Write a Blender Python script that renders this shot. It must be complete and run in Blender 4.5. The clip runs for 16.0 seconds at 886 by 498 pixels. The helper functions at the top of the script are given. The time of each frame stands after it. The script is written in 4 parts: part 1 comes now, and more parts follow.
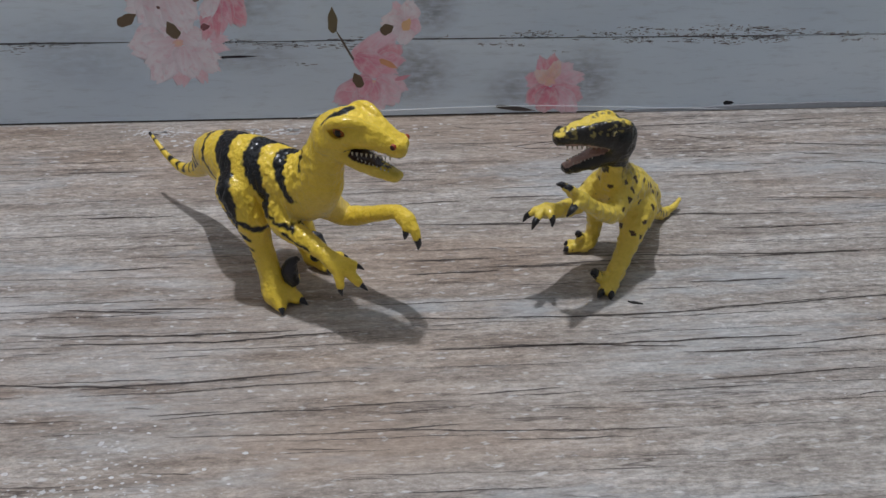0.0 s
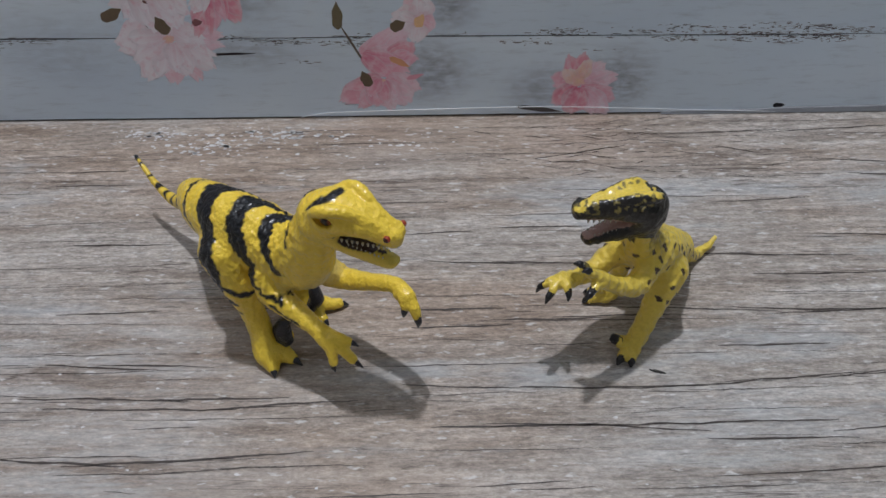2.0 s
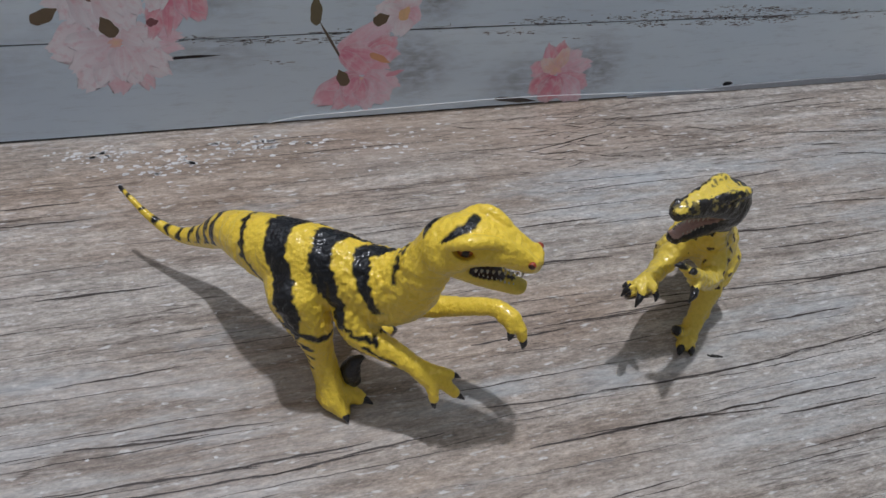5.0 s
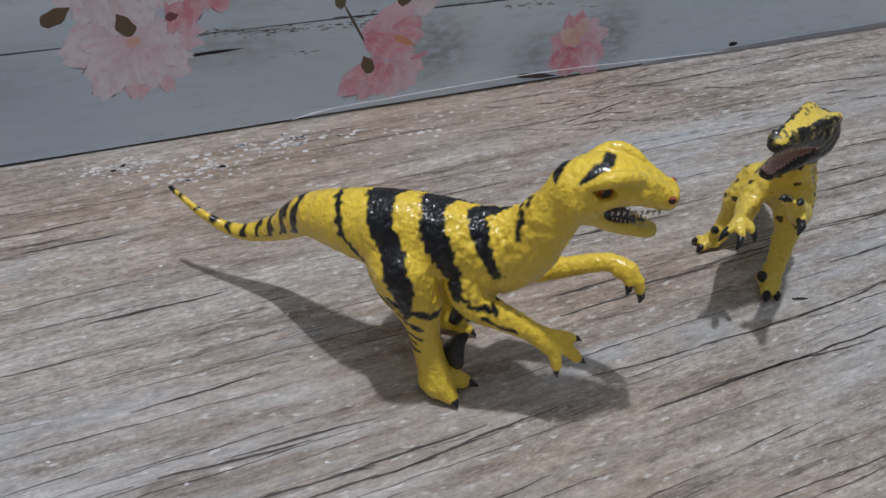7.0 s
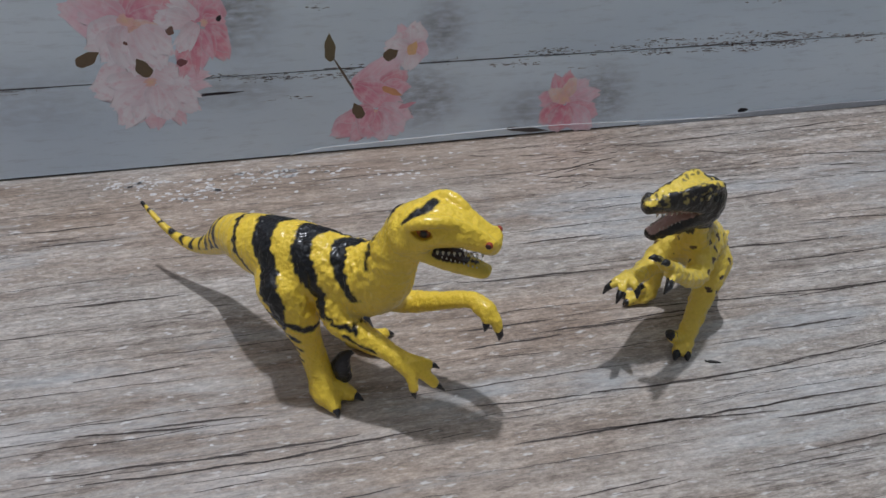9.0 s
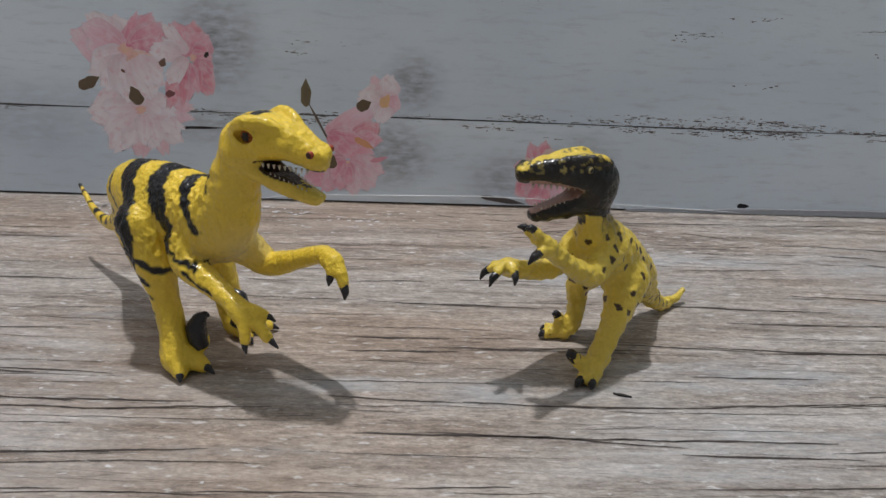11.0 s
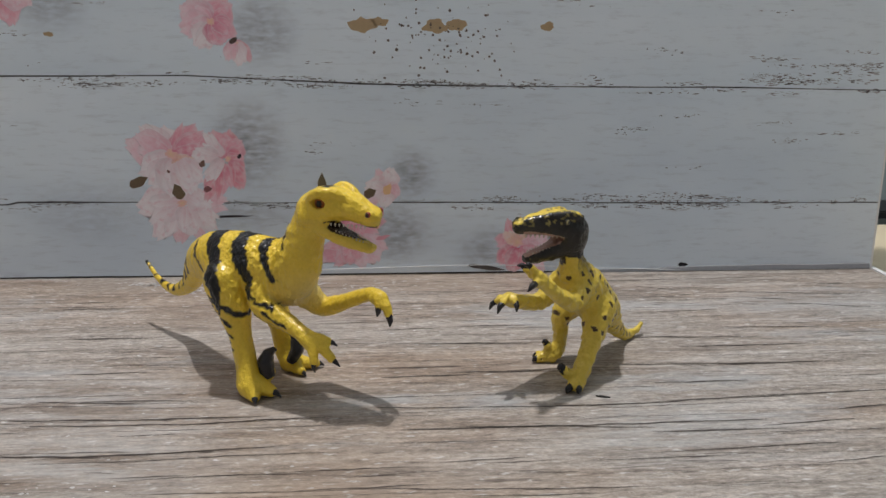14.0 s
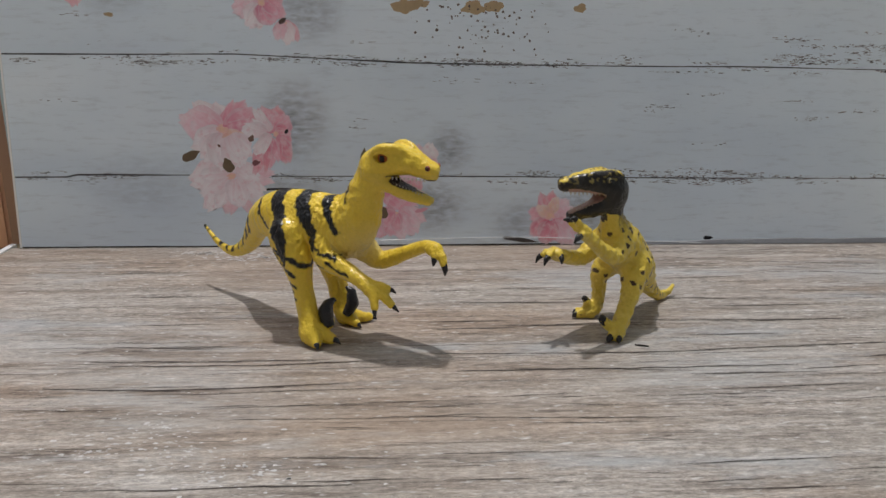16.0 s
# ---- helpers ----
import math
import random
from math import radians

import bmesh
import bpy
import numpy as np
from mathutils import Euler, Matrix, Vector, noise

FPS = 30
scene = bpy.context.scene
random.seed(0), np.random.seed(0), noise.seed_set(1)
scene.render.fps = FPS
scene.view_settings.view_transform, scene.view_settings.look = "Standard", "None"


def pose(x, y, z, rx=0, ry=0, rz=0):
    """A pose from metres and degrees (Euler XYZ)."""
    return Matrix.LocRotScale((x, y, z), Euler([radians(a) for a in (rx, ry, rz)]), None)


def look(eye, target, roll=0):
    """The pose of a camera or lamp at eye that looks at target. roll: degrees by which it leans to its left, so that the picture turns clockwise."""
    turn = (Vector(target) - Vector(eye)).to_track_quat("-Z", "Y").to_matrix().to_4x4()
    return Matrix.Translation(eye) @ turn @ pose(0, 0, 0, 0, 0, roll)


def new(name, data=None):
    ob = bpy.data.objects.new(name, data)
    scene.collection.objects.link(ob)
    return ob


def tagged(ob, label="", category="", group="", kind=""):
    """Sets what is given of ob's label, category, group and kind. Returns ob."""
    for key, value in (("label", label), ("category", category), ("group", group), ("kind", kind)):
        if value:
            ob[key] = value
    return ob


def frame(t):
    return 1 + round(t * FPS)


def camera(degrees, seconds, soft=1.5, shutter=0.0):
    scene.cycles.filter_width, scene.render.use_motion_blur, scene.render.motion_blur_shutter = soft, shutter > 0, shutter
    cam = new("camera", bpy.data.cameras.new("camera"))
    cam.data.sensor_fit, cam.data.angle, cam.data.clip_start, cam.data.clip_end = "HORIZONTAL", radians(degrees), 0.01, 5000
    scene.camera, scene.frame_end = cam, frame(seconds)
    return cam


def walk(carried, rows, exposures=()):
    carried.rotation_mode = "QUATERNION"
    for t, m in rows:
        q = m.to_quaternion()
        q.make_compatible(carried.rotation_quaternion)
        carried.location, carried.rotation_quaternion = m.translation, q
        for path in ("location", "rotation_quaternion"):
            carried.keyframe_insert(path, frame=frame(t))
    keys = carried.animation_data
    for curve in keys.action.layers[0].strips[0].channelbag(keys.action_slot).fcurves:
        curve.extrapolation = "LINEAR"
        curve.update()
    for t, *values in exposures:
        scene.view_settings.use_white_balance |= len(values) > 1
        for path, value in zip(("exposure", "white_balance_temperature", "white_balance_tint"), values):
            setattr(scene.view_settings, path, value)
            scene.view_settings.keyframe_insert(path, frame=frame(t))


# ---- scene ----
cam = camera(61.0, 16.0)
PATH = [
    (0, (-0.0173, 0.042, 0.225), (0.0815, 1.5964, -1.03), 0.5),
    (0.5, (-0.0142, 0.0649, 0.239), (0.0654, 1.5496, -1.098), 0.3),
    (1, (-0.0087, 0.0824, 0.243), (0.0463, 1.5152, -1.151), 0.9),
    (1.5, (-0.0092, 0.0996, 0.254), (0.008, 1.5145, -1.159), 0.1),
    (2, (-0.0044, 0.1082, 0.254), (0.0052, 1.4816, -1.199), -0.5),
    (2.5, (0.0023, 0.1156, 0.258), (0.0478, 1.4638, -1.219), 0.4),
    (3, (0.0003, 0.1158, 0.266), (0.1372, 1.4539, -1.215), 3.1),
    (3.5, (-0.0009, 0.1139, 0.265), (0.1547, 1.4353, -1.228), 4.1),
    (4, (-0.0231, 0.1128, 0.262), (0.2084, 1.4186, -1.235), 6.5),
    (4.5, (-0.0616, 0.1202, 0.256), (0.3068, 1.4069, -1.231), 9.6),
    (5, (-0.0995, 0.1457, 0.246), (0.4114, 1.3977, -1.228), 9.7),
    (5.2, (-0.1148, 0.154, 0.241), (0.4459, 1.3906, -1.227), 9.6),
    (7.3, (-0.1495, 0.1591, 0.214), (0.5352, 1.4129, -1.186), 7.7),
    (7.5, (-0.1399, 0.1542, 0.22), (0.5215, 1.4171, -1.182), 7.1),
    (8, (-0.1221, 0.1396, 0.225), (0.4396, 1.4444, -1.183), 5.4),
    (8.5, (-0.0974, 0.1234, 0.234), (0.3491, 1.4885, -1.158), 3.5),
    (9, (-0.0716, 0.1091, 0.239), (0.257, 1.5488, -1.11), 2.4),
    (9.5, (-0.0327, 0.0836, 0.233), (0.1186, 1.6302, -1.026), 1.8),
    (10, (0.0049, 0.0662, 0.218), (0.0068, 1.6943, -0.944), 1.3),
    (10.2, (0.0169, 0.0651, 0.204), (0.0074, 1.7234, -0.913), 1.7),
    (12.3, (0.0119, 0.0535, 0.118), (0.0821, 1.9788, -0.417), 1.7),
    (12.5, (0.0064, 0.048, 0.116), (0.0796, 1.973, -0.421), 1.6),
    (13, (-0.0058, 0.035, 0.131), (0.0905, 1.9489, -0.441), 0.1),
    (13.5, (-0.0098, 0.0133, 0.142), (0.1222, 1.9211, -0.442), 1.3),
    (14, (-0.0125, -0.0176, 0.162), (0.1313, 1.8881, -0.428), 0.7),
    (14.5, (-0.0245, -0.0406, 0.158), (0.1308, 1.8601, -0.446), 1.2),
    (15, (-0.0339, -0.0438, 0.146), (0.1199, 1.861, -0.445), 1.3),
    (15.5, (-0.0328, -0.0429, 0.144), (0.1182, 1.8652, -0.436), 1.2),
    (16, (-0.0349, -0.0447, 0.146), (0.0943, 1.8673, -0.427), 0.7),
]
walk(cam, [(t, look(eye, target, roll)) for t, eye, target, roll in PATH],
     ((0, -0.13, 6130, 10), (9, -0.10, 6080, 10), (10.2, -0.02, 6300, 10), (12.3, 0.16, 6680, 10), (13.5, 0.13, 6720, 10), (16, 0.12, 6720, 10)))

# ---- light ----
LAMP = Vector((-0.085, 0.44, 1.38))
world = bpy.data.worlds.new("world")
scene.world = world
world.use_nodes = True
world.node_tree.nodes["Background"].inputs[0].default_value = (0.75, 0.87, 1.0, 1)
world.node_tree.nodes["Background"].inputs[1].default_value = 0.4
bulb = bpy.data.lights.new("ceiling_bulb", "POINT")
bulb.shadow_soft_size, bulb.energy, bulb.color = 0.026, 41.5, (0.98, 0.97, 1.0)
bulb_ob = new("ceiling_bulb", bulb)
bulb_ob.location = LAMP


# ---- materials ----
def material(name):
    """A node material; returns it, its tree and its shader."""
    m = bpy.data.materials.new(name)
    m.use_nodes = True
    return m, m.node_tree, m.node_tree.nodes["Principled BSDF"]


def node(tree, kind, **values):
    n = tree.nodes.new(kind)
    for key, value in values.items():
        n.inputs[key].default_value = value
    return n


def noise_at(tree, coords, stretch, scale, detail=6.0, rough=0.6, shift=(0, 0, 0)):
    mp = node(tree, "ShaderNodeMapping", Scale=stretch, Location=shift)
    tree.links.new(coords, mp.inputs[0])
    n = node(tree, "ShaderNodeTexNoise", Scale=scale, Detail=detail, Roughness=rough)
    tree.links.new(mp.outputs[0], n.inputs["Vector"])
    return n.outputs[0]


def ramp(tree, value, stops):
    r = tree.nodes.new("ShaderNodeValToRGB")
    tree.links.new(value, r.inputs[0])
    e = r.color_ramp.elements
    while len(e) < len(stops):
        e.new(0.5)
    for el, (p, c) in zip(e, stops):
        el.position = p
        el.color = (c, c, c, 1) if isinstance(c, (int, float)) else (*c, 1)
    return r.outputs[0]


def mix(tree, factor, a, b, blend="MIX"):
    m = tree.nodes.new("ShaderNodeMix")
    m.data_type, m.blend_type = "RGBA", blend
    for value, slot in ((factor, 0), (a, 6), (b, 7)):
        if hasattr(value, "is_output"):
            tree.links.new(value, m.inputs[slot])
        else:
            m.inputs[slot].default_value = value if slot == 0 else (*value, 1)
    return m.outputs[2]


def maths(tree, op, a, b=0.0):
    m = tree.nodes.new("ShaderNodeMath")
    m.operation = op
    for slot, value in enumerate((a, b)):
        if hasattr(value, "is_output"):
            tree.links.new(value, m.inputs[slot])
        else:
            m.inputs[slot].default_value = value
    return m.outputs[0]


def bump(tree, shader, height, strength, distance):
    b = node(tree, "ShaderNodeBump", Strength=strength, Distance=distance)
    tree.links.new(height, b.inputs["Height"])
    tree.links.new(b.outputs[0], shader.inputs["Normal"])


def plain(name, colour, roughness=0.6, vary=0.12, scale=30.0, metal=0.0):
    m, tree, shader = material(name)
    co = tree.nodes.new("ShaderNodeTexCoord").outputs["Object"]
    n = noise_at(tree, co, (1, 1, 1), scale)
    dark = tuple(c * (1 - vary) for c in colour)
    light = tuple(min(1, c * (1 + vary)) for c in colour)
    tree.links.new(ramp(tree, n, ((0.3, dark), (0.7, light))), shader.inputs["Base Color"])
    shader.inputs["Roughness"].default_value = roughness
    shader.inputs["Metallic"].default_value = metal
    bump(tree, shader, n, 0.05, 0.001)
    return m


def wood_print():
    """Weathered grey-brown boards as printed on a glossy photo board."""
    m, tree, shader = material("wood_print")
    co = tree.nodes.new("ShaderNodeTexCoord").outputs["Object"]
    fine = noise_at(tree, co, (0.26, 1, 1), 520, 9, 0.8)
    streak = noise_at(tree, co, (0.11, 1, 1), 105, 10, 0.74)
    broad = noise_at(tree, co, (0.24, 1, 1), 15, 5, 0.6, (3, 7, 0))
    colour = ramp(tree, streak, ((0.32, (0.19, 0.160, 0.138)), (0.43, (0.325, 0.290, 0.255)), (0.53, (0.405, 0.368, 0.328)), (0.66, (0.535, 0.508, 0.472))))
    brown = ramp(tree, broad, ((0.42, 0.0), (0.60, 0.78)))
    tan = ramp(tree, streak, ((0.38, (0.22, 0.162, 0.12)), (0.62, (0.425, 0.335, 0.262))))
    colour = mix(tree, brown, colour, tan)
    colour = mix(tree, 0.9, colour, ramp(tree, fine, ((0.28, 0.12), (0.5, 0.50), (0.72, 0.88))), "OVERLAY")
    grit = noise_at(tree, co, (0.5, 1, 1), 1100, 4, 0.7, (5, 5, 0))
    colour = mix(tree, 0.5, colour, ramp(tree, grit, ((0.3, 0.25), (0.7, 0.75))), "OVERLAY")
    blue = noise_at(tree, co, (0.22, 1, 1), 24, 6, 0.65, (11, 2, 0))
    worn_blue = ramp(tree, fine, ((0.3, (0.37, 0.40, 0.42)), (0.7, (0.53, 0.57, 0.59))))
    colour = mix(tree, ramp(tree, blue, ((0.55, 0.0), (0.66, 0.62))), colour, worn_blue)
    # bluish boards and tan boards here and there
    for x, y, r, tint in ((-0.14, 0.285, 0.07, (0.43, 0.455, 0.465)), (-0.125, 0.235, 0.05, (0.46, 0.49, 0.50)), (0.11, 0.247, 0.05, (0.44, 0.47, 0.48)), (0.255, 0.385, 0.06, (0.43, 0.46, 0.475)),
                          (0.075, 0.42, 0.06, (0.36, 0.28, 0.22)), (-0.03, 0.215, 0.07, (0.38, 0.30, 0.235)), (-0.03, 0.43, 0.05, (0.36, 0.285, 0.225))):
        far = node(tree, "ShaderNodeVectorMath")
        far.operation = "DISTANCE"
        squash = node(tree, "ShaderNodeMapping", Scale=(0.6, 1.6, 1), Location=(-0.6 * x, -1.6 * y, 0))
        tree.links.new(co, squash.inputs[0])
        tree.links.new(squash.outputs[0], far.inputs[0])
        close = ramp(tree, maths(tree, "DIVIDE", far.outputs["Value"], r), ((0.0, 1.0), (1.0, 0.0)))
        patchy = ramp(tree, streak, ((0.40, 0.1), (0.58, 0.85)))
        colour = mix(tree, maths(tree, "MULTIPLY", maths(tree, "MULTIPLY", close, patchy), 0.8), colour, tint)
    # worn joints: thin contours of stretched noises, broken up by another
    for scale, shift, level, width, keep in ((70, (0, 5, 0), 0.52, 0.010, 0.54), (130, (6, 1, 0), 0.47, 0.009, 0.56)):
        lines = noise_at(tree, co, (0.05, 1, 1), scale, 4, 0.6, shift)
        gap = maths(tree, "ABSOLUTE", maths(tree, "SUBTRACT", lines, level))
        thin = ramp(tree, gap, ((0.0, 1.0), (width, 0.0)))
        broken = ramp(tree, noise_at(tree, co, (0.22, 1, 1), scale * 0.6, 4, 0.6, shift), ((keep, 0.0), (keep + 0.10, 0.85)))
        colour = mix(tree, maths(tree, "MULTIPLY", thin, broken), colour, (0.075, 0.058, 0.05))
    # short pale scratches of old paint
    flecks = ramp(tree, noise_at(tree, co, (0.30, 1, 1), 420, 3, 0.6, (1, 4, 0)), ((0.60, 0.0), (0.70, 0.8)))
    colour = mix(tree, flecks, colour, (0.66, 0.65, 0.63))
    tree.links.new(colour, shader.inputs["Base Color"])
    shader.inputs["Roughness"].default_value = 0.37
    shader.inputs["Specular IOR Level"].default_value = 0.22
    bump(tree, shader, streak, 0.06, 0.0006)
    return m


def plank_print():
    """White-painted boards with chipped edges and grain, as printed on the backdrop."""
    m, tree, shader = material("plank_print")
    tc = tree.nodes.new("ShaderNodeTexCoord")
    co = tc.outputs["Object"]
    info = tree.nodes.new("ShaderNodeObjectInfo")
    sh = node(tree, "ShaderNodeVectorMath")
    sh.operation = "ADD"
    tree.links.new(co, sh.inputs[0])
    co = sh.outputs[0]
    spread = tree.nodes.new("ShaderNodeCombineXYZ")
    tree.links.new(maths(tree, "MULTIPLY", info.outputs["Random"], 9.0), spread.inputs[0])
    tree.links.new(spread.outputs[0], sh.inputs[1])
    grain = noise_at(tree, co, (0.16, 1, 1), 300, 8, 0.74)
    broad = noise_at(tree, co, (0.4, 1, 1), 9, 4, 0.5)
    colour = ramp(tree, broad, ((0.3, (0.56, 0.645, 0.745)), (0.5, (0.66, 0.745, 0.825)), (0.7, (0.75, 0.815, 0.88))))
    colour = mix(tree, ramp(tree, grain, ((0.52, 0.0), (0.74, 0.5))), colour, (0.36, 0.385, 0.425))
    # chips gather along the two long edges of each board
    sep = tree.nodes.new("ShaderNodeSeparateXYZ")
    tree.links.new(tc.outputs["Generated"], sep.inputs[0])
    edge = maths(tree, "ABSOLUTE", maths(tree, "SUBTRACT", sep.outputs[2], 0.5))
    near = ramp(tree, edge, ((0.28, 0.0), (0.44, 0.12), (0.50, 0.24)))
    chip = noise_at(tree, co, (0.17, 1, 1), 430, 5, 0.7, (4, 0, 2))
    where = noise_at(tree, co, (0.5, 1, 1), 15, 3, 0.5, (8, 0, 1))
    level = maths(tree, "ADD", maths(tree, "ADD", chip, near), maths(tree, "MULTIPLY", where, 0.75))
    worn = ramp(tree, level, ((1.02, 0.0), (1.06, 0.9)))
    colour = mix(tree, worn, colour, mix(tree, broad, (0.075, 0.075, 0.085), (0.20, 0.16, 0.15)))
    tree.links.new(colour, shader.inputs["Base Color"])
    shader.inputs["Roughness"].default_value = 0.34
    shader.inputs["Specular IOR Level"].default_value = 0.22
    bump(tree, shader, grain, 0.03, 0.0004)
    return m


def painted(name, roughness, coat, fine, relief):
    """Paint or ink whose colours lie in the mesh's own colour layer."""
    m, tree, shader = material(name)
    at = tree.nodes.new("ShaderNodeAttribute")
    at.attribute_name = "paint"
    co = tree.nodes.new("ShaderNodeTexCoord").outputs["Object"]
    n = noise_at(tree, co, (1, 1, 1), fine, 5, 0.6)
    colour = mix(tree, 1.0, at.outputs["Color"], ramp(tree, n, ((0.25, 0.90), (0.6, 1.0))), "MULTIPLY")
    tree.links.new(colour, shader.inputs["Base Color"])
    tree.links.new(ramp(tree, n, ((0.3, roughness * 0.8), (0.7, roughness * 1.25))), shader.inputs["Roughness"])
    shader.inputs["Coat Weight"].default_value = coat
    shader.inputs["Coat Roughness"].default_value = 0.2
    shader.inputs["Specular IOR Level"].default_value = 0.22
    hide = noise_at(tree, co, (1, 1, 0.6), fine * 0.55, 3, 0.55)
    bump(tree, shader, maths(tree, "ADD", hide, maths(tree, "MULTIPLY", n, 0.4)), relief, 0.0022)
    return m


WOOD, PLANK = wood_print(), plank_print()
TOY_PAINT = painted("toy_paint", 0.32, 0.6, 900.0, 0.45)
INK = painted("ink", 0.34, 0.0, 400.0, 0.02)


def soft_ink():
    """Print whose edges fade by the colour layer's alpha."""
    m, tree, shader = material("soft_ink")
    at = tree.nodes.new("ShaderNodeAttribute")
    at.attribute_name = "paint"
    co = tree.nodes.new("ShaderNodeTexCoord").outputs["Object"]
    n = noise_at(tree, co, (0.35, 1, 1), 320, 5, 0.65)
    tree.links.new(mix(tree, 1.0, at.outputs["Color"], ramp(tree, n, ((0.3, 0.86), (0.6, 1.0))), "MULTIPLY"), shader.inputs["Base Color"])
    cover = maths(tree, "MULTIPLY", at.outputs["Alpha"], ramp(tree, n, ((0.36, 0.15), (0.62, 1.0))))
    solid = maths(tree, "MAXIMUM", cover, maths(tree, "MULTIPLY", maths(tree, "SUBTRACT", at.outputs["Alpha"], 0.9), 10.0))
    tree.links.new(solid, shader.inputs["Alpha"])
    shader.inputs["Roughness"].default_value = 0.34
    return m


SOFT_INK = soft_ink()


def petal_ink():
    """Blurred pink print: watery blotches over the petals' own colours."""
    m, tree, shader = material("petal_ink")
    at = tree.nodes.new("ShaderNodeAttribute")
    at.attribute_name = "paint"
    co = tree.nodes.new("ShaderNodeTexCoord").outputs["Object"]
    blotch = noise_at(tree, co, (1, 1, 1), 190, 4, 0.6)
    colour = mix(tree, ramp(tree, blotch, ((0.46, 0.0), (0.66, 0.5))), at.outputs["Color"], (0.83, 0.74, 0.79))
    deep = noise_at(tree, co, (1, 1, 1), 260, 4, 0.6, (7, 0, 3))
    colour = mix(tree, ramp(tree, deep, ((0.52, 0.0), (0.70, 0.45))), colour, (0.70, 0.34, 0.42))
    tree.links.new(colour, shader.inputs["Base Color"])
    shader.inputs["Roughness"].default_value = 0.36
    shader.inputs["Specular IOR Level"].default_value = 0.22
    return m


PETAL_INK = petal_ink()
DARK = plain("joint_and_gap_shade", (0.035, 0.034, 0.04), 0.6)
FLECK = plain("old_white_paint", (0.62, 0.61, 0.60), 0.35, 0.2, 200.0)
JOINT = plain("brown_joint", (0.052, 0.040, 0.034), 0.55, 0.25, 90.0)
CORE = plain("white_board_edge", (0.78, 0.78, 0.78), 0.5, 0.04)
CREAM = plain("cream_table", (0.72, 0.62, 0.43), 0.45, 0.05)
TERRACOTTA = plain("terracotta_wall", (0.56, 0.31, 0.20), 0.75, 0.08, 8)
TEAL = plain("grey_green_wall", (0.36, 0.43, 0.44), 0.7, 0.06, 6)
WHITE_WALL = plain("white_wall", (0.43, 0.435, 0.45), 0.8, 0.04, 5)
BLACK = plain("black_rail", (0.02, 0.02, 0.022), 0.4)
FLOOR_MAT = plain("room_floor_tiles", (0.42, 0.37, 0.31), 0.5, 0.1, 4)
BITS = plain("dark_crumb", (0.02, 0.018, 0.016), 0.6)
FILM = plain("clear_film_edge", (0.8, 0.82, 0.84), 0.2, 0.03)


# ---- mesh helpers ----
def link(name, verts, faces, mat, parent=None, smooth=False, paint=None):
    me = bpy.data.meshes.new(name)
    me.from_pydata([tuple(map(float, v)) for v in verts], [], [tuple(map(int, f)) for f in faces])
    me.materials.append(mat)
    if smooth:
        me.polygons.foreach_set("use_smooth", [True] * len(me.polygons))
    if paint is not None:
        layer = me.attributes.new("paint", "FLOAT_COLOR", "POINT")
        rgba = np.ones((len(verts), 4), np.float32)
        rgba[:, :len(paint[0])] = paint
        layer.data.foreach_set("color", rgba.ravel())
    me.update()
    ob = new(name, me)
    ob.parent = parent
    return ob


def slab(name, lo, hi, mat, parent=None, bevel=0.0):
    bm = bmesh.new()
    bmesh.ops.create_cube(bm, size=1)
    for v in bm.verts:
        v.co = Vector([lo[i] + (v.co[i] + 0.5) * (hi[i] - lo[i]) for i in range(3)])
    if bevel:
        bmesh.ops.bevel(bm, geom=bm.edges[:], offset=bevel, segments=2, affect="EDGES")
    me = bpy.data.meshes.new(name)
    bm.to_mesh(me)
    bm.free()
    me.materials.append(mat)
    ob = new(name, me)
    ob.parent = parent
    return ob


# ---- room ----
def room():
    x0, x1, y0, y1, z0, z1 = -1.15, 1.5, -1.5, 1.5, -0.78, 1.66
    t = 0.1
    tagged(slab("floor", (x0, y0, z0 - t), (x1, y1, z0), FLOOR_MAT), "beige tiled floor of the room", "floor", kind="structure")
    # white ceiling, south and west walls are unseen, added to bounce fill light
    tagged(slab("ceiling", (x0, y0, z1), (x1, y1, z1 + t), WHITE_WALL), "unseen white ceiling added to bounce lamp light", "ceiling", kind="structure")
    tagged(slab("wall_north", (x0 - t, y1, z0), (x1 + t, y1 + t, z1), TEAL), "grey-green painted wall behind the table", "wall", kind="structure")
    tagged(slab("wall_south", (x0 - t, y0 - t, z0), (x1 + t, y0, z1), WHITE_WALL), "unseen white wall added to bounce fill light", "wall", kind="structure")
    tagged(slab("wall_west", (x0 - t, y0, z0), (x0, y1, z1), WHITE_WALL), "unseen white wall added to bounce fill light", "wall", kind="structure")
    # unseen and added: a darker wall, so less light bounces in from the right
    tagged(slab("wall_east", (x1, y0, z0), (x1 + t, y1, z1), TEAL), "unseen grey-green wall added to lessen bounce from the right", "wall", kind="structure")


room()


def ceiling_lamp():
    base = bpy.data.objects.new("ceiling_lamp", None)
    scene.collection.objects.link(base)
    base.location = (LAMP.x, LAMP.y, 1.66)
    tagged(base, "bare white bulb on a short cord below the ceiling", "lamp")
    for name, r1, r2, z, depth in (("rose", 0.03, 0.045, -0.011, 0.022), ("cord", 0.003, 0.003, -0.11, 0.18), ("socket", 0.02, 0.014, -0.215, 0.04)):
        bm = bmesh.new()
        bmesh.ops.create_cone(bm, cap_ends=True, segments=32, radius1=r1, radius2=r2, depth=depth)
        me = bpy.data.meshes.new(name)
        bm.to_mesh(me)
        bm.free()
        me.materials.append(CORE)
        ob = new(name, me)
        ob.parent, ob.location = base, (0, 0, z)


ceiling_lamp()


